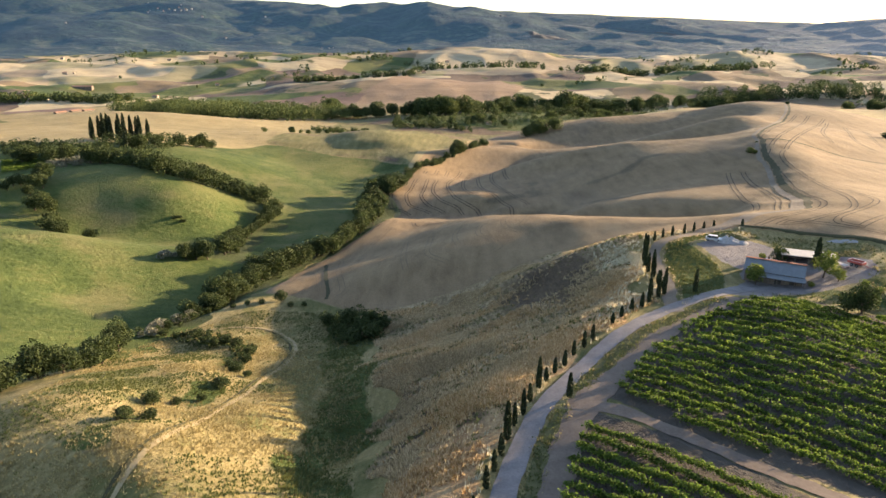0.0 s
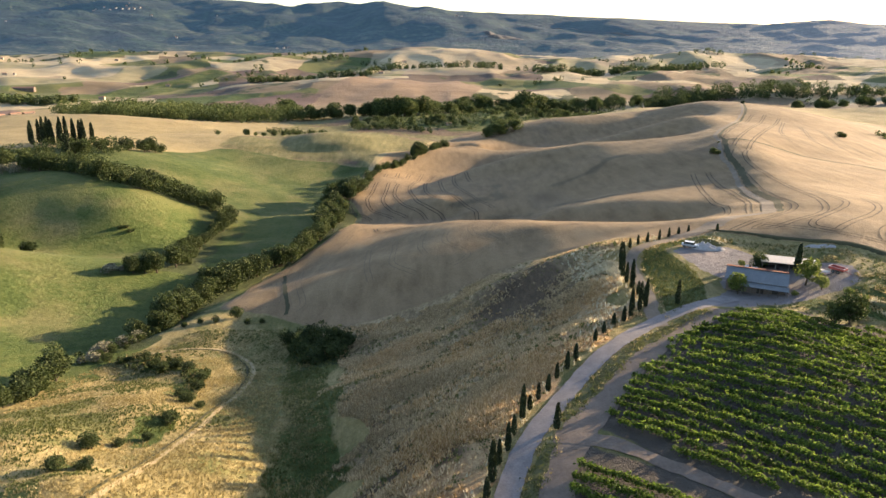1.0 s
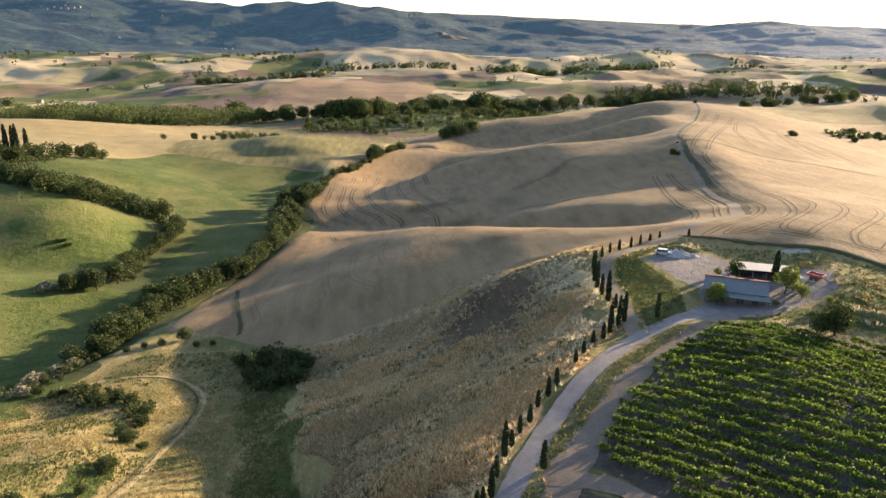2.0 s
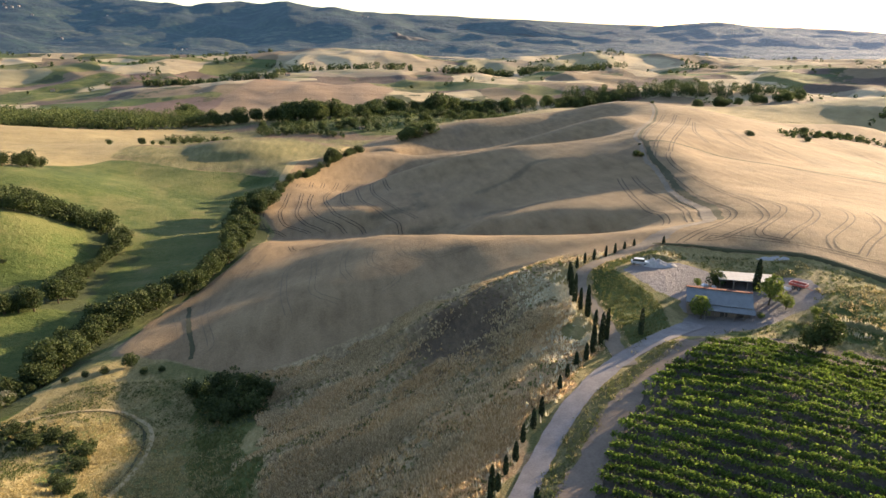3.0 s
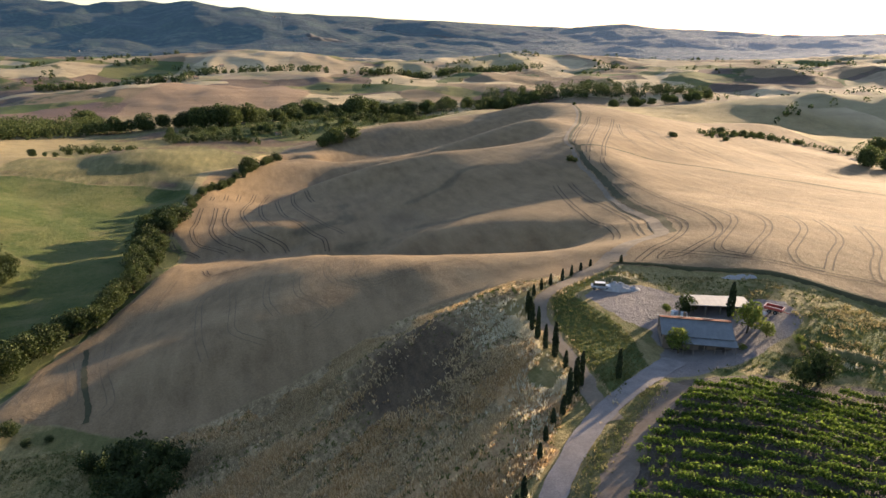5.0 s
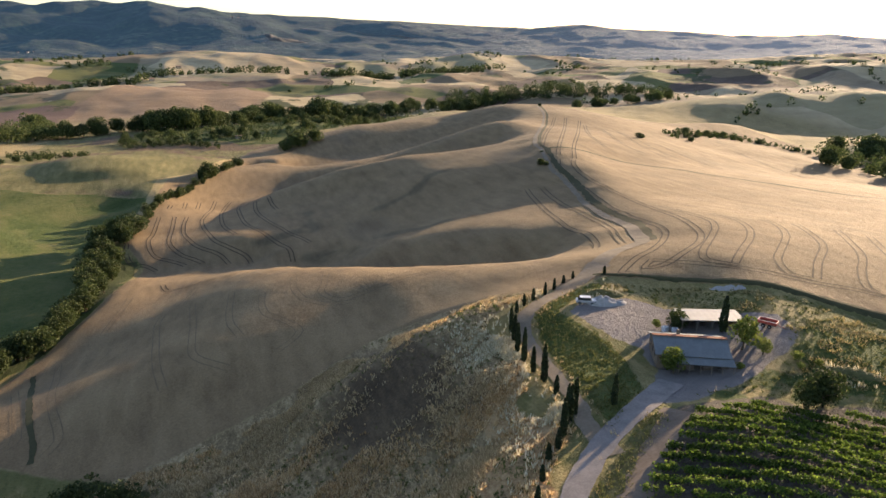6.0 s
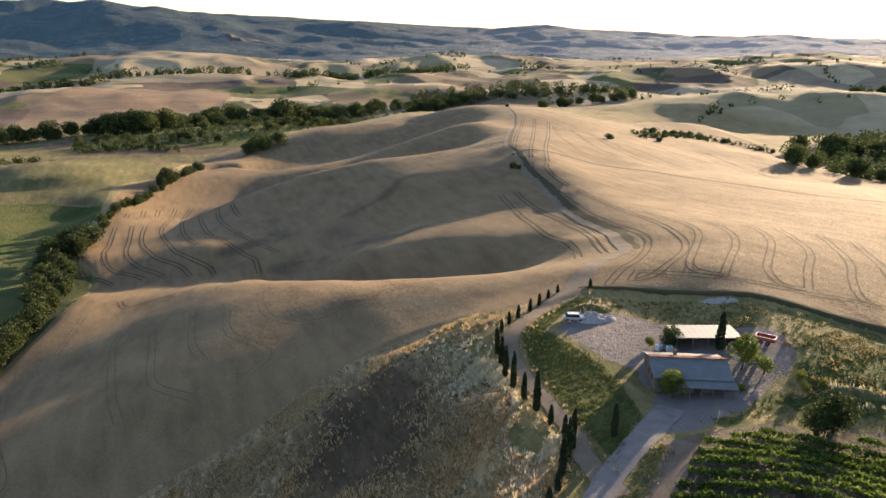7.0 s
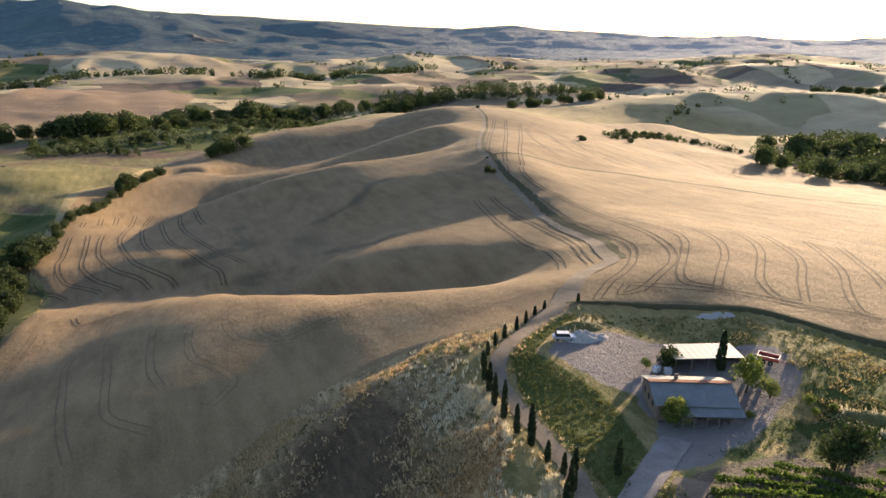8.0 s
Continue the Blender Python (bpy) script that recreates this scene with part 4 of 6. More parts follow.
tram((143.5, 217.2), (143, 207.1), (136.9, 194.3), (127.7, 183.8), (115.4, 173.7), (108.5, 168.1))
tram((151.6, 204), (147.1, 193.4), (137.8, 182.1), (124.1, 170.8), (117.1, 164.2), (115.3, 159.3), (118.3, 155.8))
tram((157.4, 197.5), (148, 183), (140.2, 172.9), (127.4, 163), (119.3, 155.9))
tram((163.9, 189.2), (151, 173.6), (143.3, 164.7), (132.3, 155.9), (126.1, 149.3), (125.7, 146.9))
tram((166.7, 181.3), (155.7, 168.8), (146.8, 158.5), (142.9, 154.7))
tram((95.9, 180.8), (102.3, 172.6), (108.1, 164.7), (115.2, 155.9), (122.5, 149.2), (126.1, 144.3))
tram((270.1, 526.4), (219.7, 440.5), (172.7, 362.9), (160.9, 342))
tram((275.4, 514.1), (220.3, 424), (182.8, 364.9), (163.3, 331))
tram((268.1, 494.3), (224.5, 415.8), (209.5, 375.8))
tram((271.9, 477.6), (237.3, 401.6), (232.6, 373.3))
tram((279.4, 467.3), (250, 396.3), (246.8, 368.7))
tram((269.5, 434), (257.6, 384.5), (258.6, 363.4))
tram((278, 421), (272.8, 382.1), (268.1, 348.9))
tram((370.1, 444), (346.1, 389.2), (331.4, 345.6))
tram((261.5, 528.8), (199.2, 425.9), (164.5, 366.3))
tram((128.5, 310.5), (120.7, 285.7), (114.1, 264.1), (108.4, 244.1), (105.3, 227.2), (99.8, 211.2), (94.9, 203.1))
tram((133.8, 306.8), (126.3, 280.9), (120.2, 252.7), (114.3, 228.9), (105.5, 209.3), (101.5, 200.6))
tram((-36.9, 427.5), (-37.2, 402.2), (-38.8, 377.6), (-38.4, 367.3), (-35.8, 357.2), (-29.9, 351.6), (-25.4, 345.6))
tram((-27.3, 424.8), (-28.4, 400.3), (-29.9, 382.9), (-28.7, 368.1), (-25.3, 357.7), (-17.4, 350.9), (-13.8, 344.7))
tram((-19.8, 425.8), (-20.2, 406), (-21.1, 383.3), (-20.2, 369.9), (-16.4, 358.4), (-10.4, 348.9), (-6.5, 342.2))
tram((-13.8, 425), (-15.1, 404.1), (-14, 383), (-9.1, 362), (-2.1, 350.1), (2.5, 342.3), (3.8, 336.7))
tram((1.7, 481.1), (-4.4, 430.1), (-6.4, 410.2), (-4.2, 383.5), (-0.6, 360.1), (6.1, 347.9), (11.6, 341.2), (12.6, 333))
tram((10.5, 481.4), (5.1, 454.8), (3.3, 409.3), (4.9, 381.8), (8.2, 361.8))
tram((19.1, 474.2), (13.9, 453.4), (13.1, 413.7), (14.9, 380.7), (20, 357.5), (24.9, 343.9), (28.5, 329.5), (28.5, 320.9))
tram((23, 448), (21.6, 415.9), (24.7, 383.8), (29.9, 356.7), (35.7, 342.1), (37.9, 335.3))
tram((30.5, 442.5), (30.4, 422.2), (31.6, 408.9))
tram((-22.4, 453.8), (-23.4, 445.1))
tram((-14.9, 465.5), (-15.7, 449.5))
tram((-7.5, 473.8), (-8.8, 454.1))
tram((20.5, 249), (18.7, 236.6), (18.2, 226.1), (19.1, 219.2), width=0.15)
tram((28.4, 238.4), (25.7, 226), (24, 219.7), (24.7, 215.5), (27.8, 212.4), (32.9, 212.6), (38.5, 213.9), (47.2, 215.4), (54.4, 215.6), width=0.15)
tram((34.1, 219.6), (33.6, 215), (35.6, 212.7), (40.7, 212.2), width=0.15)
tram((70.8, 196.8), (68.5, 201.8), (64.3, 200.6), (61.9, 197.2), (61.8, 192.9), (66.1, 189.6), (72.2, 190.6), width=0.15)
tram((-9.3, 261.7), (-8.6, 237.9), (-8.4, 212.3), (-7.8, 205.3), (-4.4, 199.8), (-0.9, 196.2), width=0.15)
tram((2.4, 254), (0.8, 230), (1, 216.7), (2.7, 207.8), width=0.15)
tram((10.3, 239.1), (8.9, 221.3), (11, 212.6), (14.8, 207.1), (15.7, 202), (13.5, 198.5), (10.1, 196.9), width=0.15)
tram((-6.2, 303.9), (-12.5, 270.8), (-18.9, 260.1), (-17.6, 226.3), (-15.9, 205.5), (-14.3, 196.3), width=0.15)
tram((-30.8, 298.1), (-34, 275.3), (-35.4, 267.2), width=0.15)
tram((-20.7, 310.1), (-21.3, 306.2), (-18.7, 301.5), (-12.1, 300.6), (-1.9, 298.7))
tram((19.1, 219.2), (24, 212.3), (29.8, 210.2), width=0.15)
tram((-60.7, 235.6), (-55.9, 212), (-54.6, 201.7), width=0.15)
tram((-53.4, 238.4), (-44.2, 203.9), (-42.9, 194.6), (-45.4, 190.2), (-51.4, 194.7), width=0.15)
tram((-45.3, 250.8), (-39.3, 212.9), (-35.9, 199.4), (-34.3, 192.3), (-36.1, 187.7), width=0.15)


LANE = ((85, 186), (93, 192.5), (101, 196), (106.5, 199), (111.4, 209), (117.4, 222.5), (121.5, 240), (129, 265), (142, 300), (147, 322), (156, 347), (163, 364))
RIDGE_LANE = ((163, 364), (168, 381), (196, 432), (236, 500), (268, 560), (300, 632))
CROSS_LANE = ((164, 362), (197, 346), (233, 307), (253, 262), (281, 239), (330, 215))
DRIVE = ((47, 122), (48, 130), (50.1, 137.5), (51.1, 147.2), (52.2, 157.1), (54.8, 165.3), (60.3, 170.8), (68.2, 175.5), (77, 180), (85, 186))
MEADOW_TRACK = ((-42, 60), (-42, 72), (-41, 85), (-40.5, 100), (-40, 118), (-39, 131), (-39, 140), (-40, 149), (-42, 156), (-45, 160), (-51, 164), (-61, 164), (-72, 160))
tagged(ribbon("lane", LANE, (4.0, 4.0, 2.6, 2.0, 1.9, 1.9, 1.9, 1.9), M_LANE, 0.12, 2.0, ragged=0.25), "earth farm lane between straw fields", "lane", kind="structure")
# ditch strip, its dark tone also painting the shade of the bank
tagged(ribbon("lane", tuple((x + 2.6, y - 1.2) for x, y in LANE[3:]), 2.6, M_DITCH, 0.1, 2.0, ragged=0.5), "grassy ditch beside the farm lane, bank shade painted dark", "ditch", kind="structure")
tagged(ribbon("lane", RIDGE_LANE, 2.0, M_LANE, 0.12, 4.0, ragged=0.3), "earth lane along the top of the ridge", "lane", kind="structure")
tagged(ribbon("lane", tuple((x + 2.2, y - 1.2) for x, y in RIDGE_LANE), 1.8, M_DITCH, 0.1, 4.0, ragged=0.4), "dark strip along the edge of the ridge lane", "field margin", kind="structure")
tagged(ribbon("lane", CROSS_LANE, 2.8, M_DITCH, 0.12, 3.0, ragged=0.3), "narrow weedy strip between two straw fields", "field margin", kind="structure")
tagged(ribbon("path", DRIVE, (3.5, 2.8, 2.6, 2.6, 2.8, 3.2, 3.4, 5.5), M_LANE, 0.09, 1.5, ragged=0.2), "dirt drive bending up past the cypresses", "path", kind="structure")
tagged(ribbon("path", MEADOW_TRACK, 0.55, M_DITCH, 0.08, 1.5, ragged=0.1), "worn wheel rut through the dry meadow", "track", kind="structure")
tagged(ribbon("path", tuple((x + 1.3, y + 0.6) for x, y in MEADOW_TRACK), 0.9, M_TRODDEN, 0.08, 1.5, ragged=0.1), "pale wheel rut through the dry meadow", "track", kind="structure")
tagged(ribbon("verge", ((11.5, 62), (15, 76), (19.3, 86)), (1.6, 2.0, 1.4), M_VERGE, 0.08, 1.5, ragged=0.3), "green grass verge beside the gravel road", "verge", kind="structure")
tagged(ribbon("verge", ((22.5, 92), (30, 102.5), (39, 113), (49.5, 121.5), (57, 126.5)), (0.8, 2.2, 2.6, 2.2, 0.8), M_VERGE, 0.08, 1.5, ragged=0.35), "green grass strip between road and earth track", "verge", kind="structure")
tagged(ribbon("headland", ((14.5, 60), (17.5, 74), (22.5, 86.5), (31, 97.5), (40, 109.5), (50.5, 119), (61, 127)), (4.5, 4.6, 5, 4.6, 4.2, 4.0, 4.0), M_DIRT, 0.07, 1.5, ragged=0.4), "bare earth headland beside the vineyard", "headland", kind="structure")
tagged(ribbon("headland", ((20, 87.5), (27, 84.5), (33.5, 78.6), (44, 70), (60, 58)), (3.0, 2.6, 2.4, 2.4, 2.6), M_DIRT, 0.1, 1.5, ragged=0.3), "bare earth alley between two vine plots", "headland", kind="structure")
tagged(ribbon("ditch", ((-51, 248), (-48, 232), (-42, 205), (-39, 193), (-38, 186)), 1.3, M_DITCH, 0.1, 2.0, ragged=0.25), "dark ditch across the straw field", "ditch", kind="structure")
# dark strip paints the shade on the bank below the standing crop
tagged(ribbon("verge", ((80, 181), (84.5, 177.5), (96, 167), (106, 156), (117, 139), (130, 116)), (0.8, 1.6, 2.2, 2.4, 2.4, 2.4), M_DITCH, 0.1, 1.5, ragged=0.3), "rough bank at the crop edge, its shade painted dark", "verge", kind="structure")

# ---- farmyard ----
YARD_AXIS = -27.6


def corrugated(name, x0, x1, y0, z0, y1, z1, material, parent, pitch=0.9, depth=0.012, thick=0.05, label=""):
    """A roof slope of wavy sheets from (y0, z0) up to (y1, z1)."""
    xs = np.linspace(x0, x1, int((x1 - x0) / pitch * 6) + 1)
    wave = depth * np.cos((xs - x0) / pitch * 2 * np.pi)
    v, f, n = [], [], len(xs)
    for dz in (0.0, -thick):
        for y, z in ((y0, z0), (y1, z1)):
            v += [(x, y, z + w + dz) for x, w in zip(xs, wave)]
    for i in range(n - 1):
        f += [(i, i + 1, n + i + 1, n + i), (2 * n + i, 3 * n + i, 3 * n + i + 1, 2 * n + i + 1), (i, 2 * n + i, 2 * n + i + 1, i + 1), (n + i, n + i + 1, 3 * n + i + 1, 3 * n + i)]
    f += [(0, n, 3 * n, 2 * n), (n - 1, 3 * n - 1, 4 * n - 1, 2 * n - 1)]
    return part(name, mesh_of(name, v, f, material, False), parent, label)


def barn():
    """The low front building: gable roof of grey sheets, red ridge, a lower canopy along the front."""
    t = thing("barn", "low stone-walled barn with grey sheet gable roof", "barn", m=pose(69.5, 144.8, -6.3, 0, 0, YARD_AXIS))
    L, z_eave, z_ridge = 12.2, 2.9, 4.3
    for name, x0 in (("gable_wall", 0.25), ("gable_wall", L - 0.6)):
        gv = [(x0 + dx, y, z) for dx in (0, 0.35) for y, z in ((-4.3, 0), (3.9, 0), (3.9, z_eave), (0, z_ridge - 0.1), (-4.3, z_eave - 0.1))]
        gf = [(4, 3, 2, 1, 0), (5, 6, 7, 8, 9)] + [(i, (i + 1) % 5, 5 + (i + 1) % 5, 5 + i) for i in range(5)]
        part(name, mesh_of(name, gv, gf, M_WALL, False), t)
    part("back_wall", block(0.6, L - 0.6, 3.55, 3.9, 0, z_eave), t, material=M_WALL)
    for x0, x1 in ((0.6, 2.6), (4.0, 6.4), (7.8, 9.4), (10.8, L - 0.6)):
        part("front_wall", block(x0, x1, -4.3, -3.95, 0, z_eave - 0.1), t, material=M_WALL)
    for x0, x1 in ((2.6, 4.0), (6.4, 7.8), (9.4, 10.8)):
        part("lintel", block(x0, x1, -4.3, -3.95, 2.2, z_eave - 0.1), t, material=M_WALL)
        part("door", block(x0 + 0.02, x1 - 0.02, -4.15, -4.08, 0.02, 2.19), t, "dark timber barn door", M_DARK)
    roof = corrugated("roof_slope", -0.15, L + 0.1, -4.75, z_eave - 0.2, -0.12, z_ridge, M_SHEET, t, label="grey corrugated roof slope in shade")
    back = corrugated("roof_slope", -0.15, L + 0.1, 0.12, z_ridge, 4.4, z_eave - 0.05, M_SHEET, t, label="sunlit grey roof slope")
    part("ridge_cap", block(-0.2, L + 0.12, -0.62, 0.3, z_ridge + 0.02, z_ridge + 0.12, 0.04), t, "red clay ridge tiles", M_RIDGE)
    can = corrugated("canopy", 3.2, L + 0.3, -6.4, z_eave - 0.85, -4.55, z_eave - 0.38, M_SHEET, t, label="lower grey sheet canopy along the front")
    for i in range(6):
        x = 3.5 + i * 1.75
        part("canopy_post", block(x - 0.06, x + 0.06, -6.25, -6.13, -0.3, z_eave - 0.9), t, material=M_TIMBER)
    part("gutter", rod((3.2, -6.45, z_eave - 0.93), (L + 0.3, -6.45, z_eave - 0.93), 0.06), t, material=M_DARK)
    part("chimney", block(4.2, 4.7, 1.0, 1.5, z_ridge - 0.5, z_ridge + 0.55, 0.03), t, material=M_WALL)
    for i in range(3):
        part("gable_window", block(0.215, 0.26, -2.6 + i * 2.2, -1.7 + i * 2.2, 1.2, 2.1), t, "dark unglazed opening", M_GLASS)
    return t


def shed():
    """The open shed behind: a cream roof on posts, dark inside."""
    t = thing("open_shed", "open-fronted shed with sunlit cream sheet roof", "shed", m=pose(80.0, 150.0, -6.0, 0, 0, -22.0))
    L, D = 11.4, 4.9
    corrugated("roof", -0.2, L + 0.2, -0.3, 3.2, D + 0.2, 3.3, M_WHITE_SHEET, t, 1.1, 0.008, 0.12, "cream sheet roof")
    part("back_wall", block(0, L, D - 0.25, D, 0, 3.15), t, material=M_WALL)
    part("side_wall", block(0, 0.25, 1.2, D - 0.25, 0, 3.12), t, material=M_WALL)
    part("side_wall", block(L - 0.25, L, 0.4, D - 0.25, 0, 3.12), t, material=M_RIDGE)
    for i in range(5):
        x = 0.15 + i * (L - 0.3) / 4
        part("post", block(x - 0.1, x + 0.1, 0, 0.2, -0.4, 3.1), t, material=M_TIMBER)
    part("beam", block(0, L, 0.0, 0.18, 2.9, 3.12), t, material=M_TIMBER)
    return t


barn()
shed()


def rest(name, label, category, x, y, turn, parts_fn, up=0.0, group=""):
    t = thing(name, label, category, group, pose(x, y, at_ground(x, y, up), 0, 0, turn))
    parts_fn(t)
    return t


def tank(t):
    part("container", block(-0.55, 0.55, -0.5, 0.5, 0.15, 1.15, 0.08), t, "white plastic container", M_WHITE)
    part("pallet", block(-0.6, 0.6, -0.55, 0.55, -0.05, 0.15), t, material=M_TIMBER)
    for z in (0.35, 0.65, 0.95):
        part("cage_bar", block(-0.58, 0.58, -0.53, 0.53, z - 0.015, z + 0.015), t, material=M_SHEET)
    part("cap", rod((0, 0, 1.13), (0, 0, 1.22), 0.12), t, material=M_DARK)


rest("water_tank", "white plastic tank in a wire cage on a pallet", "water tank", 77.6, 151.6, 10, tank, group="tanks beside the shed")
rest("water_tank", "white plastic tank in a wire cage by the barn", "water tank", 78.8, 150.2, -20, tank, group="tanks beside the shed")


def wheel(t, x, y, r, w=0.18):
    tyre = part("wheel", rod((x, y - w / 2, r), (x, y + w / 2, r), r, sides=18), t, material=M_TYRE)
    part("rim", rod((x, y - w / 2 - 0.012, r), (x, y + w / 2 + 0.012, r), r * 0.55, sides=14), tyre, material=M_SHEET)


def trailer(t):
    part("bed", block(-1.6, 1.6, -0.95, 0.95, 0.75, 0.85), t, material=M_DARK)
    for name, a in (("side_board", (-1.6, 1.6, -0.98, -0.9)), ("side_board", (-1.6, 1.6, 0.9, 0.98)), ("end_board", (-1.64, -1.56, -0.9, 0.9)), ("end_board", (1.56, 1.64, -0.9, 0.9))):
        part(name, block(*a, 0.85, 1.35, 0.015), t, "faded red board", M_RED)
        part("top_rail", block(a[0] - 0.02, a[1] + 0.02, a[2] - 0.02, a[3] + 0.02, 1.35, 1.42, 0.01), t, "pale pink rail", M_PINK)
    for x in (-0.6, 0.5):
        for y in (-0.85, 0.85):
            wheel(t, x, y, 0.36)
    part("drawbar", rod((1.6, 0, 0.7), (2.9, 0, 0.5), 0.05), t, material=M_RED)


def cart(t):
    part("body", block(-1.5, 1.5, -0.8, 0.8, 0.6, 1.0, 0.05), t, "pale pink metal body", M_PINK)
    part("cover", block(-1.55, 1.55, -0.85, 0.85, 1.0, 1.09, 0.03), t, "cream sheet cover", M_WHITE_SHEET)
    for y in (-0.8, 0.8):
        wheel(t, 0, y, 0.33)
    part("drawbar", rod((1.5, 0, 0.6), (2.4, 0, 0.45), 0.045), t, material=M_DARK)


rest("farm_trailer", "open red farm trailer with pale rails", "trailer", 93.6, 143.2, -58, trailer)
rest("farm_cart", "covered cart with cream top beside the trailer", "cart", 90.3, 143.6, -62, cart)


def car(t):
    part("body", block(-2.1, 2.1, -0.85, 0.85, 0.35, 0.95, 0.12), t, "silver car body", M_SILVER)
    bm = block(-1.7, 1.1, -0.75, 0.75, 0.92, 1.48)
    for v in bm.verts:
        if v.co.z > 1.2:
            v.co.x *= 0.78
            v.co.y *= 0.86
    part("cabin", bm, t, "dark glazed cabin", M_GLASS)
    part("roof", block(-1.35, 0.88, -0.66, 0.66, 1.47, 1.53, 0.02), t, "pale car roof", M_WHITE)
    for x in (-1.3, 1.3):
        for y in (-0.78, 0.78):
            wheel(t, x, y, 0.32)
    for y in (-0.6, 0.6):
        part("headlight", block(2.06, 2.13, y - 0.14, y + 0.14, 0.6, 0.74), t, material=M_WHITE)


rest("parked_car", "silver hatchback parked beside a rubble heap", "car", 70.2, 167.6, -28, car)


def heap(name, label, category, x, y, w, d, h, material, seed, turn=0):
    """A mound of loose stuff with an uneven top."""
    r = np.linspace(0, 1, 14)
    a = np.linspace(0, 2 * np.pi, 36)
    rr, aa = np.meshgrid(r, a, indexing="ij")
    n = np.vectorize(lambda p, q: noise.noise(Vector((p * 1.3 + seed, q * 1.3, seed * 2.1))))
    lx, ly = rr * np.cos(aa) * w / 2, rr * np.sin(aa) * d / 2
    z = h * (1 - rr ** 1.6) * (1 + 0.5 * n(lx, ly)) + 0.12 * n(lx * 3, ly * 3) * (1 - rr)
    c, s = math.cos(radians(turn)), math.sin(radians(turn))
    wx, wy = x + lx * c - ly * s, y + lx * s + ly * c
    return tagged(new(name, sheet(name, wx, wy, ground_z(wx, wy) + z - 0.03 * rr, material)), label, category)


heap("rubble_heap", "grey heap of crushed stone beside the car", "rubble heap", 73.6, 166.6, 7.0, 4.5, 1.5, M_RUBBLE, 3.1, -20)
heap("rubble_heap", "small grey gravel heap on the yard", "rubble heap", 76.8, 165.4, 3.5, 2.6, 0.7, M_RUBBLE, 5.7, 10)
heap("earth_bank", "grassy earth bank behind the rubble", "earth bank", 76.0, 170.6, 9.5, 3.6, 1.1, M_VERGE, 8.2, -25)
heap("earth_bank", "low pale bank beside the vineyard", "earth bank", 95.0, 126.2, 9.0, 2.6, 0.9, M_VERGE, 4.4, -40)
heap("gravel_patch", "grey patch of spread gravel behind the shed", "gravel", 100.5, 160.0, 10.0, 4.5, 0.18, M_RUBBLE, 6.6, -35)

# ---- trees and hedges ----
cypresses = [make_cypress("slender dark green cypress beside the farm road", "cypresses along the road", 5.0, 0.85, 760, 10 + i) for i in range(4)]
ROAD_CYPRESS = ((5.4, 63, 3.2), (7.1, 68.8, 3.6), (8.3, 72.4, 3.4), (9.4, 76.0, 3.6), (10.4, 79.5, 6.2), (11.7, 83.0, 3.9), (13.2, 85.9, 4.6), (14.6, 89.8, 3.2), (16.4, 93.8, 6.0), (17.9, 96.4, 2.7), (19.8, 99.7, 2.9),
                (21.8, 102.2, 3.1), (24.0, 106.3, 2.9), (26.3, 108.8, 3.5), (28.3, 111.3, 3.3), (33.3, 117.7, 2.6), (35.9, 121.4, 2.4), (38.8, 125.1, 2.8), (41.4, 127.2, 3.2), (43.6, 129.6, 6.6), (46.2, 132.4, 6.6))
PATH_CYPRESS = ((47.9, 134.0, 6.4), (48.6, 137.0, 3.6), (48.4, 140.4, 3.4), (48.2, 144.2, 6.6), (48.0, 147.8, 5.0), (48.3, 151.9, 6.8), (49.1, 156.1, 5.6), (50.3, 160.0, 5.4), (51.1, 163.1, 4.8), (52.6, 166.3, 3.3), (55.1, 169.1, 2.8),
                (58.0, 171.6, 2.8), (61.1, 173.6, 3.0), (65.0, 175.7, 3.0), (68.2, 177.5, 2.9), (71.7, 179.7, 2.6), (75.0, 181.2, 2.4), (82.5, 180.0, 2.4))
for i, (x, y, h) in enumerate(ROAD_CYPRESS + PATH_CYPRESS):
    stand(cypresses[i % 4], x, y, rnd.uniform(0, 360), (0.62 + h * 0.07) * rnd.uniform(0.9, 1.1), h / 5.0 * rnd.uniform(0.97, 1.04), rnd.uniform(-1.5, 1.5))
for x, y, h, label in ((20.7, 89.4, 4.3, "lone dark cypress at the road fork"), (54.2, 133.0, 5.4, "single dark cypress on the grassy bank"), (86.2, 146.2, 7.2, "broad dark cypress between barn and shed")):
    c = stand(cypresses[1], x, y, 40, 1.5 if h > 7 else 1.0, h / 5.0)
    tagged(c, label, "cypress tree", "farmyard trees")
for i, (x, y) in enumerate(((-241, 428), (-245, 434), (-240, 435), (-234, 429), (-233, 433), (-229, 429), (-225, 430), (-216, 416), (-201, 392), (-218, 434), (-216, 438), (-213, 436), (-210, 441), (-237, 437), (-227, 436), (-221, 431))):
    tagged(stand(cypresses[i % 4], x, y, i * 50, 2.9, rnd.uniform(2.3, 3.4)), "tall dark cypress in a grove on the hilltop", group="hilltop cypress grove")
drop_models(*cypresses)

bushes = [make_tree("bush", "dense dark green hedge bush beside the stream", "bush", "stream hedge", M_BUSH, 4.6, 4.2, 0.2, 1500, 9, 0.28, 30 + i) for i in range(4)]
greys = [make_tree("shrub", "silver-grey dry shrub in the hedge", "shrub", "grey shrubs", M_OLIVE, 3.0, 2.0, 0.1, 320, 5, 0.3, 40 + i) for i in range(2)]
gardens = [make_tree("tree", "bright green leafy tree beside the barn", "tree", "farmyard trees", M_TREE, 4.4, 4.0, 0.5, 1500, 9, 0.27, 50 + i) for i in range(3)]


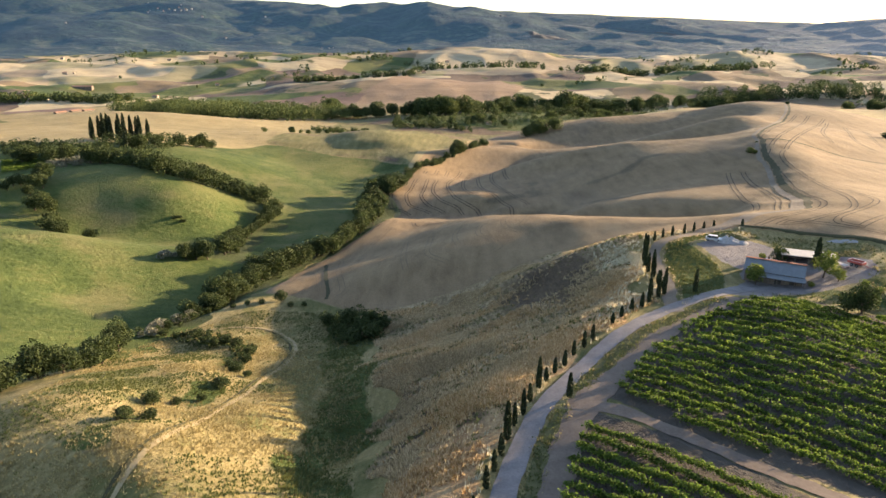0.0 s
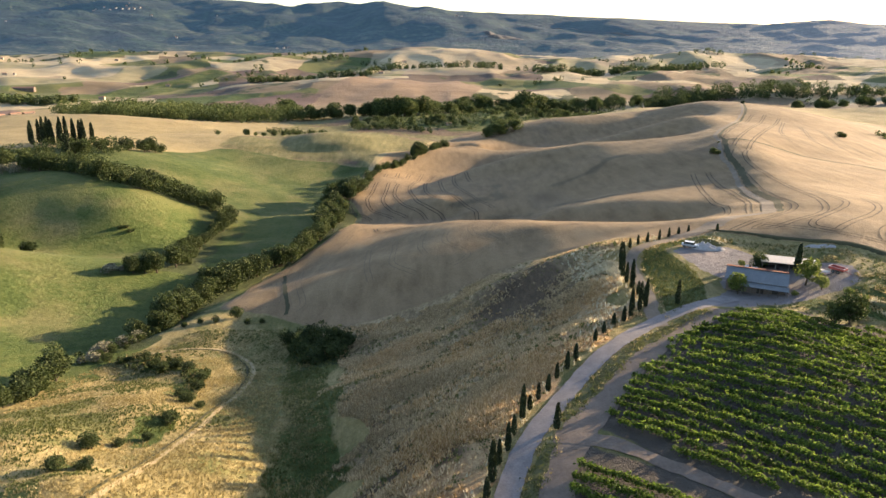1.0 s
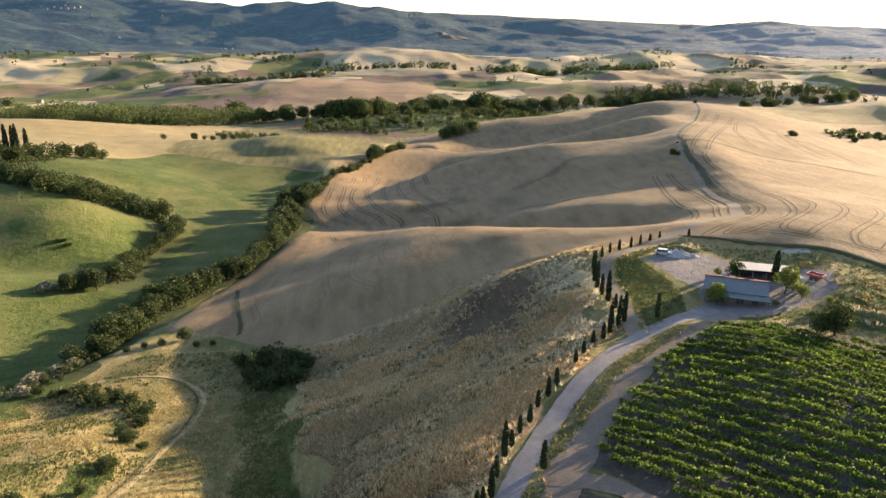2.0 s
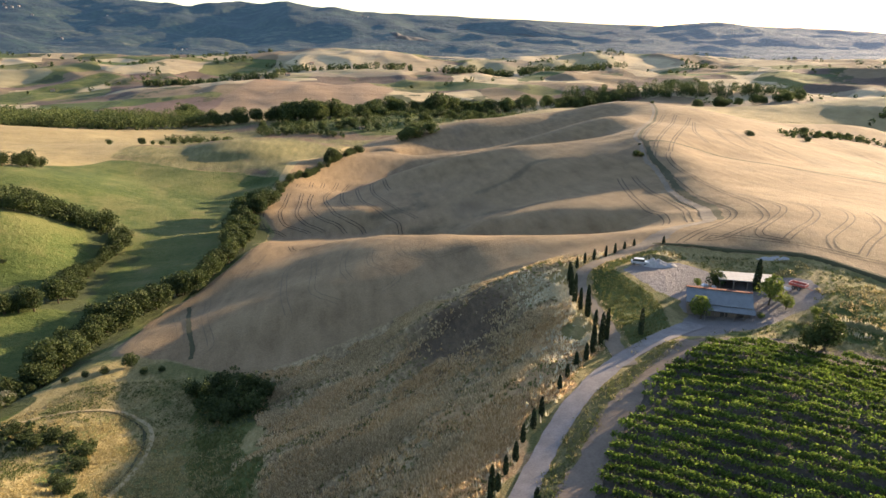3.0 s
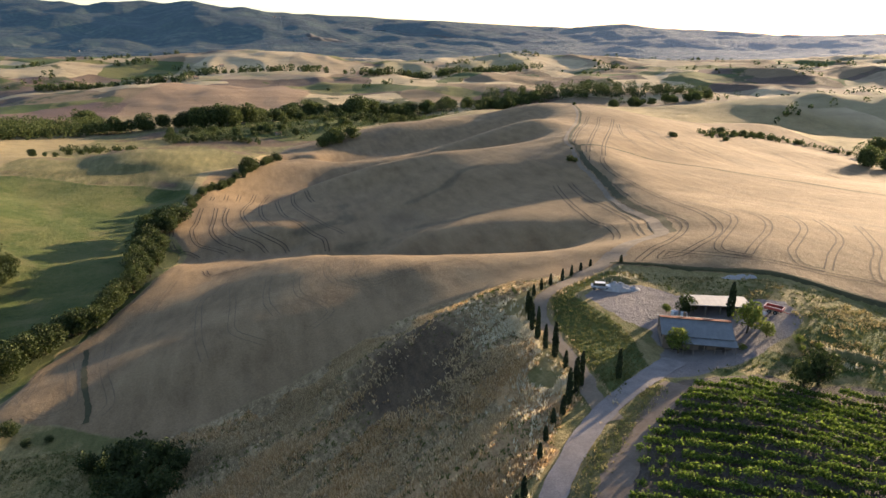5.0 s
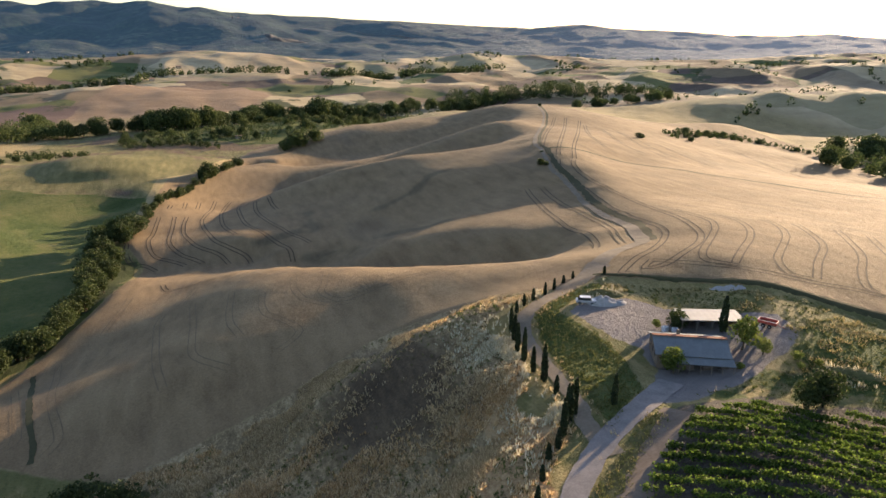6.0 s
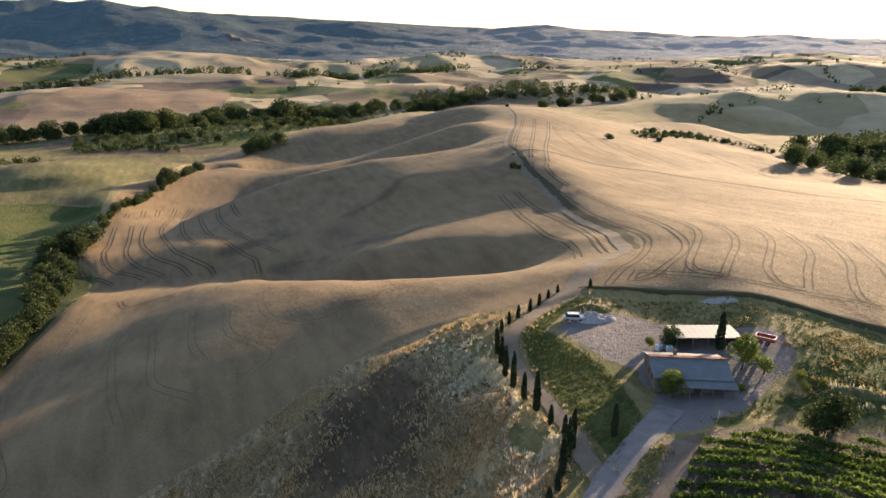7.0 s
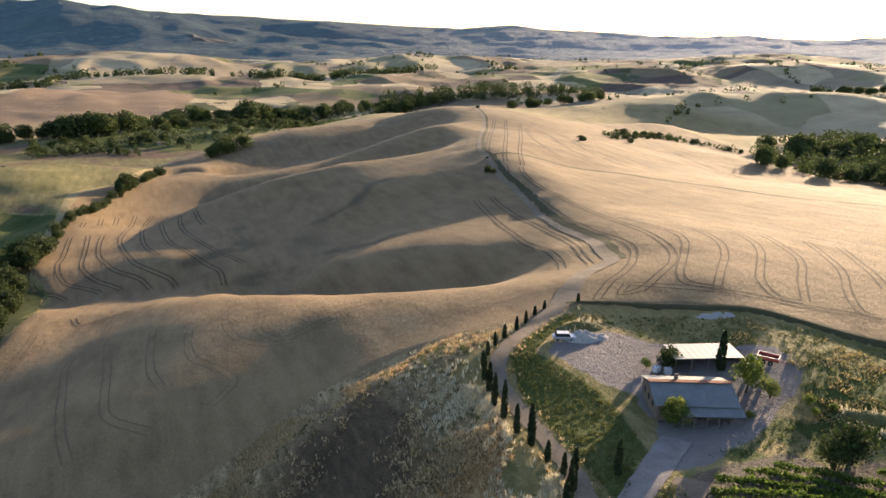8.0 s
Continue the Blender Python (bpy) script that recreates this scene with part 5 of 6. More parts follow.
def along(models, points, every, size, spread, label="", group=""):
    """Copies of some bushes along a line, jittered."""
    for q in curve_points(points, every):
        x, y = q[0] + rnd.uniform(-spread, spread), q[1] + rnd.uniform(-spread, spread)
        s = rnd.uniform(*size) * 1.22
        c = stand(rnd.choice(models), x, y, rnd.uniform(0, 360), s, s * rnd.uniform(0.8, 1.15))
        if label:
            tagged(c, label, group=group)


along(bushes, ((-89, 104), (-87, 113), (-84, 117), (-81, 121), (-79, 127), (-81, 138), (-82, 147)), 2.2, (0.85, 1.35), 1.2)
along(greys, ((-83, 153), (-81, 158), (-80, 168), (-78, 178)), 2.2, (0.8, 1.3), 2.0)
along(bushes, ((-79, 158), (-77, 170), (-77, 182)), 3.0, (0.35, 0.6), 2.5)
along(bushes, ((-77, 186), (-76, 201), (-76, 222), (-72, 236), (-69, 250), (-61, 259), (-56, 266), (-50, 276), (-45, 298), (-43, 318), (-44, 340)), 2.6, (1.0, 1.75), 3.0)
along(bushes, ((-81, 205), (-79, 225), (-74, 245)), 5, (0.9, 1.4), 2.5)
along(bushes, ((-45, 340), (-47, 352), (-46, 368), (-44, 385), (-38, 404)), 2.2, (1.3, 2.1), 5.0)
along(bushes, ((-107, 240), (-97, 249), (-94, 258), (-99, 280), (-100, 296), (-98, 318), (-97, 335)), 3.2, (0.9, 1.6), 2.6, "dark green bush in a hedge between pastures", "pasture hedge")
along(greys, ((-112, 236), (-108, 240), (-102, 246)), 2.5, (1.0, 1.5), 1.5)
along(bushes, ((-35, 417), (-29, 460), (-17, 483), (-8, 505), (1, 529), (10, 545), (24, 590)), 6.0, (0.6, 1.4), 2.2, "dark green bush on the field edge", "field edge bushes")
along(bushes, ((-4, 520), (0, 527), (3, 531)), 3.0, (1.6, 2.1), 1.0, "large dark tree on the field edge", "field edge bushes")
along(bushes, ((-196, 348), (-180, 346), (-163, 336), (-150, 329), (-140, 332), (-129, 339), (-112, 341), (-100, 345)), 5.0, (1.0, 1.9), 6.0, "dark green bush in a belt across the pasture", "pasture belt")
along(bushes, ((-190, 358), (-172, 350), (-155, 342), (-138, 345), (-120, 350)), 8.0, (1.0, 1.7), 6.0, "dark green bush in a belt across the pasture", "pasture belt")
along(bushes, ((-215, 300), (-206, 314), (-198, 296), (-186, 282), (-172, 270), (-160, 262), (-154, 258)), 4.0, (0.9, 1.7), 3.5, "dark green bush in a hedge between pastures", "pasture hedge")
along(bushes, ((-240, 352), (-225, 358), (-214, 370), (-200, 384)), 5.0, (1.0, 2.0), 6.0, "dark scrub below the hilltop", "hilltop scrub")
along(greys, ((-222, 345), (-208, 352), (-196, 358)), 4.0, (1.3, 2.0), 5.0, "grey-green olive scrub on the slope", "hilltop scrub")
along(bushes, ((-205, 395), (-190, 420), (-176, 440), (-168, 452)), 6.0, (0.8, 1.9), 6.0, "dark scrub below the hilltop", "hilltop scrub")
for x, y in ((-66, 157), (-62, 155), (-57, 151), (-53, 150), (-49, 145), (-60, 148), (-64, 151), (-70, 156), (-48, 131), (-46, 127), (-43, 122), (-44, 112), (-45, 116), (-46, 106), (-48, 101), (-50, 98), (-46, 89), (-49, 87), (-47, 139), (-75, 157)):
    s = rnd.uniform(0.3, 0.62)
    tagged(stand(rnd.choice(bushes), x + rnd.uniform(-1, 1), y + rnd.uniform(-1, 1), rnd.uniform(0, 360), s * 1.5, s), "low green shrub in the dry meadow", group="meadow shrubs")
for x, y in ((-31, 167), (-28, 171), (-24, 163), (-21, 166), (-25, 156), (-20, 158), (-28, 161), (-18, 162), (-34, 170)):
    tagged(stand(rnd.choice(bushes), x, y, rnd.uniform(0, 360), rnd.uniform(0.9, 1.3), rnd.uniform(0.75, 1.1)), "dark thicket bush in a shady hollow", group="hollow thicket")
for x, y, s in ((-52, 186, 0.8), (-61, 181, 0.4), (-57, 182, 0.45), (-48, 181, 0.4), (-65, 179, 0.4), (-44, 182, 0.35)):
    tagged(stand(rnd.choice(bushes), x, y, rnd.uniform(0, 360), s * 1.2, s), "small bush on the field corner", group="field corner bushes")
for x, y, s, lab in ((69.4, 138.4, 1.05, "round green tree in front of the barn"), (80.2, 151.6, 0.95, "dark leafy tree at the corner of the shed"), (84.6, 139.6, 1.3, "spreading yellow-green tree at the end of the barn"), (86.3, 136.6, 0.75, "small yellow-green tree beside the barn"), (79.6, 134.6, 0.36, "low shrub by the barn canopy"), (77.0, 153.4, 0.45, "low shrub behind the water tanks")):
    tagged(stand(bushes[2] if lab.startswith("dark") else gardens[int(x) % 3], x, y, x * 37, s, s * (1.05 if s > 0.8 else 0.9)), lab, "tree", "farmyard trees")
for x, y, s in ((80.4, 121.6, 0.95), (83.0, 121.2, 1.3), (84.6, 122.4, 1.0)):
    tagged(stand(bushes[int(x) % 4], x, y, x * 31, s, s * 1.1), "dark bush at the corner of the vineyard", group="vineyard corner bushes")
for x, y, s in ((89.6, 132.6, 0.45), (88.4, 130.6, 0.3), (91.5, 130.0, 0.3)):
    tagged(stand(gardens[1], x, y, x * 13, s, s), "young sapling on rough grass", group="saplings")
for x, y, s in ((148, 336, 0.9), (149, 332, 0.6), (160, 358, 0.35), (279, 442, 1.0), (283, 444, 0.8), (300, 628, 0.8)):
    tagged(stand(bushes[int(x) % 4], x, y, x, s * 1.2, s), "small bush beside the ridge lane", group="ridge bushes")
for x, y in ((-131, 293), (-129, 294), (-127, 292.5)):
    tagged(stand(bushes[int(-x) % 4], x, y, x, 0.8, 0.3), "flat dark shrub on the green hillside", group="hillside shrubs")
tagged(stand(bushes[2], -92, 262, 0, 0.7, 0.7), "single round bush on the pasture", group="pasture hedge")

# the trees of the valley floor
oaks = [make_tree("tree", "tall dark green tree on the valley floor", "tree", "valley trees", M_WOOD, 15, 12, 0.0, 2400, 12, 0.75, 60 + i) for i in range(4)]


def grove(points, every, size, spread, label="", group=""):
    for q in curve_points(points, every):
        x, y = q[0] + rnd.uniform(-spread, spread), q[1] + rnd.uniform(-spread, spread)
        s = rnd.uniform(*size)
        c = stand(rnd.choice(oaks), x, y, rnd.uniform(0, 360), s, s * rnd.uniform(0.8, 1.15))
        if label:
            tagged(c, label, group=group)


grove(((70, 668), (82, 672), (92, 680), (84, 690), (74, 684)), 8, (0.9, 1.35), 4)
grove(((-66, 886), (-42, 880), (-20, 876), (-13, 888)), 7, (1.5, 2.3), 6)
grove(((4, 900), (24, 925), (50, 950), (68, 960)), 8, (1.2, 1.9), 8)
grove(((60, 975), (90, 985), (125, 996)), 8, (1.4, 2.1), 9)
grove(((139, 990), (160, 1004), (185, 1012), (215, 1025)), 8, (1.7, 2.5), 8)
grove(((225, 1032), (292, 1059), (374, 1070), (495, 1130)), 10, (1.0, 1.8), 14)
grove(((-190, 952), (-183, 972)), 8, (1.6, 2.0), 3)
grove(((-150, 860), (-110, 868), (-90, 880), (-62, 888)), 8, (1.0, 1.5), 7)
grove(((-79, 815), (-53, 822), (-10, 805), (23, 812), (45, 795)), 9, (0.45, 0.9), 9)
grove(((100, 832), (133, 866), (170, 880), (220, 930)), 10, (0.5, 1.1), 10)
grove(((20, 850), (60, 870), (110, 900), (150, 940)), 16, (0.5, 1.2), 16)
grove(((-168, 600), (-150, 603), (-140, 640), (-124, 674), (-106, 700), (-91, 687)), 10, (0.3, 0.5), 8)
grove(((-79, 790), (-50, 768), (-24, 778), (3, 753)), 8, (0.35, 0.55), 5)
grove(((413, 400), (425, 380), (440, 350), (470, 345), (520, 370)), 9, (0.8, 1.3), 14, "hazy green tree in a wooded hollow", "wooded hollow")
grove(((509, 483), (540, 470), (589, 459), (640, 450)), 10, (0.9, 1.5), 18, "hazy green tree in a wooded hollow", "wooded hollow")
grove(((346, 480), (400, 520), (436, 540), (470, 532), (496, 503)), 11, (0.25, 0.55), 9, "small tree along the creek", "creek trees")
grove(((560, 1010), (644, 1017), (714, 1019), (773, 1048)), 13, (0.9, 1.4), 16, "tall dark green tree on the valley floor", "valley trees")
grove(((1110, 880), (1146, 862), (1179, 850), (1230, 836)), 11, (1.0, 1.5), 6, "dark pine in a row on the far rise", "pine row")

# woods too dense to count
def wood(name, label, corners, count, height, leaf, seed, per=60, material=M_WOOD):
    """A closed wood: many crowns in one mesh."""
    r = np.random.default_rng(seed)
    cx, cy = np.array(corners, float).T
    out = []
    x, y = r.uniform(cx.min(), cx.max(), count * 4), r.uniform(cy.min(), cy.max(), count * 4)
    ok = inside(x, y, *corners) > 0
    x, y = x[ok][:count], y[ok][:count]
    z = ground_z(x, y)
    for a, b, c in zip(x, y, z):
        h = height * r.uniform(0.6, 1.25)
        d = r.normal(size=(per, 3))
        d /= np.linalg.norm(d, axis=1)[:, None]
        out.append(np.array([a, b, c + h * 0.55]) + d * np.array([h * 0.42, h * 0.42, h * 0.5]) * r.uniform(0.75, 1.05, (per, 1)))
    return tagged(new(name, leaves(name, np.concatenate(out), leaf, material, 0.1, 1.2, seed)), label, "wood", kind="stuff")


wood("valley_wood", "dense dark green wood along the valley floor", ((-316, 730), (-210, 790), (-140, 860), (-160, 905), (-280, 930), (-400, 930), (-430, 800)), 620, 15, 1.2, 71, 150)
wood("valley_wood", "dark strip of wood behind the ridge", ((380, 1120), (560, 1090), (800, 1080), (820, 1120), (600, 1180), (400, 1180)), 240, 15, 1.4, 72, 140)
wood("valley_wood", "dark trees in folds between the far fields", ((-330, 1330), (-100, 1420), (-90, 1450), (-350, 1390)), 110, 13, 2.2, 73)
wood("valley_wood", "dark trees in folds between the far fields", ((-700, 960), (-520, 1000), (-500, 1030), (-720, 1010)), 130, 11, 2.0, 74)
wood("valley_wood", "dark trees in folds between the far fields", ((250, 1480), (520, 1560), (760, 1700), (700, 1740), (420, 1620), (240, 1530)), 170, 15, 2.6, 75)
wood("valley_wood", "dark trees in folds between the far fields", ((-120, 1560), (160, 1560), (260, 1600), (150, 1640), (-120, 1610)), 70, 13, 2.4, 76)
wood("valley_wood", "scrubby green wood in a side valley", ((560, 520), (720, 560), (760, 480), (640, 420)), 140, 9, 1.5, 77)
wood("valley_wood", "dark green belt of trees along the river", ((-80, 860), (-10, 880), (110, 950), (240, 1010), (380, 1050), (520, 1110), (500, 1150), (360, 1095), (220, 1055), (90, 1000), (-30, 930), (-90, 890)), 230, 12, 1.1, 78, 150)
wood("valley_wood", "scattered bushes between garden plots", ((-90, 805), (60, 765), (260, 920), (420, 1030), (250, 1000), (60, 920), (-60, 850)), 420, 6.0, 1.0, 79, 40)
wood("thicket", "dark thicket belt across the pasture", ((-202, 352), (-180, 340), (-150, 322), (-112, 336), (-98, 340), (-112, 352), (-140, 350), (-165, 352), (-190, 366)), 330, 6.0, 0.7, 80, 60, M_BUSH)
wood("thicket", "low green thicket along the stream", ((-84, 150), (-74, 170), (-71, 205), (-64, 250), (-48, 285), (-42, 330), (-50, 350), (-52, 310), (-62, 268), (-76, 240), (-82, 200), (-86, 165)), 260, 2.6, 0.42, 81, 50, M_BUSH)
wood("thicket", "green scrub in the dry meadow", ((-76, 157), (-66, 160), (-56, 154), (-48, 148), (-46, 140), (-50, 140), (-58, 146), (-68, 150)), 60, 1.6, 0.35, 82, 50, M_BUSH)
wood("thicket", "dark thicket in a shady hollow", ((-36, 172), (-26, 174), (-17, 166), (-18, 154), (-27, 152)), 60, 3.2, 0.45, 83, 60, M_BUSH)
wood("valley_wood", "hazy green wood in the hollow beside the field", ((405, 400), (430, 345), (520, 330), (600, 370), (640, 460), (560, 500), (500, 470), (450, 420)), 260, 10, 1.4, 84)
wood("valley_wood", "green scrub along the creek", ((340, 478), (400, 515), (470, 525), (500, 490), (510, 510), (470, 550), (400, 540), (335, 492)), 120, 4, 0.9, 85, 40)
wood("thicket", "dark scrub round the cypress grove", ((-245, 389), (-239, 422), (-218, 446), (-205, 470), (-188, 470), (-180, 405), (-195, 366), (-225, 361)), 190, 4.6, 0.7, 86, 50, M_BUSH)
wood("thicket", "dark scrub on the crest of the pasture", ((-287, 404), (-270, 412), (-237, 399), (-220, 370), (-243, 368), (-261, 370)), 130, 4.6, 0.7, 87, 50, M_BUSH)
wood("thicket", "silver-grey olive scrub on the slope", ((-225, 350), (-219, 368), (-202, 369), (-193, 348), (-207, 334)), 70, 2.6, 0.5, 88, 50, M_OLIVE)
wood("thicket", "dark thicket belt across the pasture", ((-169, 372), (-152, 370), (-130, 363), (-112, 355), (-108, 344), (-130, 341), (-149, 344), (-164, 353)), 200, 6.0, 0.7, 89, 60, M_BUSH)
wood("thicket", "dark bushes in the dip between dry hills", ((-160, 700), (-140, 720), (-101, 720), (-95, 700), (-119, 655), (-145, 650)), 60, 4.0, 0.8, 90, 40, M_BUSH)
wood("thicket", "dark bushes along the foot of the dry hills", ((-83, 773), (-38, 787), (15, 755), (15, 740), (-36, 762), (-72, 750)), 90, 4.5, 0.9, 95, 40, M_BUSH)
drop_models(*oaks)

def dotted(name, label, box_, count, height, leaf, seed, per, low):
    """Hedges and copses strewn over the far fields, thick where the land dips."""
    r = np.random.default_rng(seed)
    x, y = r.uniform(box_[0], box_[1], count * 12), r.uniform(box_[2], box_[3], count * 12)
    ok = np.abs(fbm(x, y, 300.0, 3, seed)) < low * r.uniform(0.3, 1.0, x.shape)
    x, y = x[ok][:count], y[ok][:count]
    out = []
    for a, b, c in zip(x, y, ground_z(x, y)):
        h = height * r.uniform(0.5, 1.3)
        d = r.normal(size=(per, 3))
        d /= np.linalg.norm(d, axis=1)[:, None]
        out.append(np.array([a, b, c + h * 0.5]) + d * np.array([h * 0.5, h * 0.5, h * 0.5]) * r.uniform(0.7, 1.05, (per, 1)))
    return tagged(new(name, leaves(name, np.concatenate(out), leaf, M_WOOD, 0.1, 1.2, seed)), label, "trees", kind="stuff")


dotted("far_hedges", "dark hedges and copses between distant fields", (-1300, 1900, 1300, 2350), 900, 9, 2.6, 91, 26, 0.05)
dotted("far_hedges", "dark hedges beyond the wooded hollow", (600, 2200, 500, 1300), 500, 9, 2.4, 92, 22, 0.07)

# ---- far farms and villages ----
def make_house(label, group, w, d, h, wall, windows):
    """A plain farmhouse: gable roof with eaves, a chimney, two storeys of windows and a door."""
    t = thing("house", label, "house", group)
    part("wall", block(-w / 2, w / 2, -d / 2, d / 2, -3, h), t, material=wall)
    e, top = 0.5, h + d * 0.2
    for s in (-1, 1):
        v = [(x, y, z) for dz in (0, -0.25) for x, y, z in ((-w / 2 - e, s * (d / 2 + e), h - 0.2 + dz), (w / 2 + e, s * (d / 2 + e), h - 0.2 + dz), (w / 2 + e, 0, top + dz), (-w / 2 - e, 0, top + dz))]
        f = [(0, 1, 2, 3), (7, 6, 5, 4), (0, 4, 5, 1), (1, 5, 6, 2), (2, 6, 7, 3), (3, 7, 4, 0)]
        roof = part("roof", mesh_of("roof", v, f, M_TILES, False), t, "faded clay tile roof slope")
    part("gable", mesh_of("gable", [(x, y, z) for x in (-w / 2 + 0.02, w / 2 - 0.02) for y, z in ((-d / 2, h - 0.05), (d / 2, h - 0.05), (0, top - 0.15))], [(0, 2, 1), (3, 4, 5), (0, 1, 4, 3), (1, 2, 5, 4), (2, 0, 3, 5)], wall, False), t)
    part("chimney", block(w * 0.2 - 0.4, w * 0.2 + 0.4, 0.6, 1.4, h, top + 0.9), t, material=wall)
    for i in range(windows):
        x = (i + 0.5) / windows * w - w / 2
        for z in (1.2, h - 2.2):
            part("window", block(x - 0.5, x + 0.5, -d / 2 - 0.06, -d / 2 + 0.1, z, z + 1.3), t, "dark window opening", M_GLASS)
    part("door", block(w * 0.06, w * 0.06 + 1.2, -d / 2 - 0.07, -d / 2 + 0.1, 0, 2.2), t, material=M_DARK)
    return t


houses = [make_house("pale rendered farmhouse with clay tile roof", "far farmhouses", 14, 9, 6.5, M_STUCCO, 4), make_house("small white village house with tile roof", "far farmhouses", 10, 8, 7, M_WHITEWASH, 3), make_house("long low farm building with tile roof", "far farmhouses", 42, 13, 5.5, M_WALL, 7)]


def house_at(model, x, y, turn, size=1.0, label="", group="", on=None):
    c = copy_thing(houses[model], Matrix.Identity(4))
    z = at_ground(x, y) if on is None else float(on(np.float64(x), np.float64(y)))
    c.matrix_basis = pose(x, y, z, 0, 0, turn) @ Matrix.Scale(size, 4)
    return tagged(c, label, group=group) if label else c


FARMS = ((-769, 1773, 10, 1.0), (-857, 1443, 20, 1.0), (-840, 1450, -30, 0.7), (-506, 1099, 0, 1.0), (-505, 1382, 15, 0.9), (-143, 1439, 10, 1.1), (-119, 1434, -15, 0.9), (-84, 1442, 25, 1.0), (-1055, 1775, 5, 0.9),
         (-41, 1679, 30, 1.0), (33, 794, 10, 0.7), (412, 1146, -20, 0.8))
VILLAGE = ((-1492, 3259, 10, 1.5), (-1488, 3362, 40, 1.4), (-1427, 3347, -10, 1.8), (-1382, 3358, 20, 2.0), (-1328, 3304, 5, 2.2), (-1345, 3290, 60, 1.6), (-1320, 3355, -25, 1.8), (-1238, 3266, 15, 2.0), (-1435, 3300, 35, 1.6),
           (-1378, 3293, 0, 1.7), (-1388, 3402, 25, 1.5), (-1528, 3360, 10, 1.4), (-976, 2812, 0, 1.5), (-985, 2835, 40, 1.2), (-878, 2957, 15, 1.4), (170, 3411, 0, 2.2), (195, 3415, 10, 1.8), (-551, 2661, 5, 1.3), (-525, 2664, -20, 1.4),
           (-508, 2666, 10, 1.2), (-1462, 2519, 20, 1.3), (-969, 3371, 0, 1.4), (-1715, 3762, 0, 1.6))
house_at(2, -730, 1282, 8, 0.85)
for x, y, turn, size in FARMS:
    house_at(0, x, y, turn, size * 0.62)
for x, y, turn, size in VILLAGE:
    house_at(1, x, y, turn, size * 0.45, "white village house on the mountainside", "mountain village", mountain_z)
for x, y in ((-391, 642), (-386, 660), (-380, 672)):
    house_at(2, x, y, 70, 0.28, "red-roofed farm building beside the cypress grove", "grove farm")
drop_models(*houses)

# ---- vineyard ----
def vineyard(corners, angle, spacing, group, seed, thin=None):
    """Rows of trellised vines, clipped to a plot."""
    r = np.random.default_rng(seed)
    ca, sa = math.cos(radians(angle)), math.sin(radians(angle))
    p = np.array(corners, float)
    u, v = p @ np.array([ca, sa]), p @ np.array([-sa, ca])
    for k, off in enumerate(np.arange(v.min() + spacing / 2, v.max(), spacing)):
        s = np.arange(u.min(), u.max(), 0.4)
        x, y = s * ca - off * sa, s * sa + off * ca
        ok = inside(x, y, *corners) > 0.3
        if thin is not None:
            ok &= r.uniform(size=len(x)) > thin(x, y)
        x, y = x[ok], y[ok]
        if len(x) < 8:
            continue
        row = thing("vine_row", "trellised row of bright green leafy vines", "vine row", group)
        gaps = np.repeat(np.arange(len(x)), 40)
        vigour = 0.75 + 0.35 * np.sin(x * 0.9 + off) * np.sin(y * 0.7 + off * 2)
        n = len(gaps)
        h = r.uniform(0.25, 1.0, n) ** 0.8
        lx, ly = x[gaps] + ca * r.normal(0, 0.28, n), y[gaps] + sa * r.normal(0, 0.28, n)
        side = r.normal(0, 0.27, n) * (1.25 - 0.5 * h)
        lx, ly = lx - sa * side, ly + ca * side
        z = ground_z(lx, ly) + 0.1 + h * 1.2 * vigour[gaps] + (r.uniform(size=n) > 0.93) * r.uniform(0.1, 0.5, n)
        part("foliage", leaves("foliage", np.stack([lx, ly, z], -1), 0.25, M_VINE, 0.45, 1.6, seed * 100 + k), row)
        q = np.arange(0, len(x), 3)
        px, py = x[q], y[q]
        pz = ground_z(px, py)
        tri = np.stack([np.stack([px - 0.04, py, pz - 0.1], -1), np.stack([px + 0.04, py, pz - 0.1], -1), np.stack([px + 0.03, py, pz + 0.9], -1), np.stack([px - 0.03, py, pz + 0.9], -1)], 1).reshape(-1, 3)
        tagged(part("trellis", quad_mesh("trellis", tri, M_BARK), row), kind="stuff")


def bare_patch(x, y):
    return 0.12 + 0.75 * np.exp(-((x - 44.5) / 4) ** 2 - ((y - 110) / 4) ** 2) + 0.6 * np.exp(-((x - 66) / 2.5) ** 2 - ((y - 93) / 2) ** 2)


vineyard(VINES, -37.0, 2.45, "main vineyard plot", 5, bare_patch)
vineyard(((-257, 360), (-241, 366), (-223, 353), (-224, 338), (-234, 326)), 60.0, 3.2, "hillside vineyard plot", 7)
vineyard(VINES_SMALL, -37.0, 2.45, "lower vineyard plot", 6)

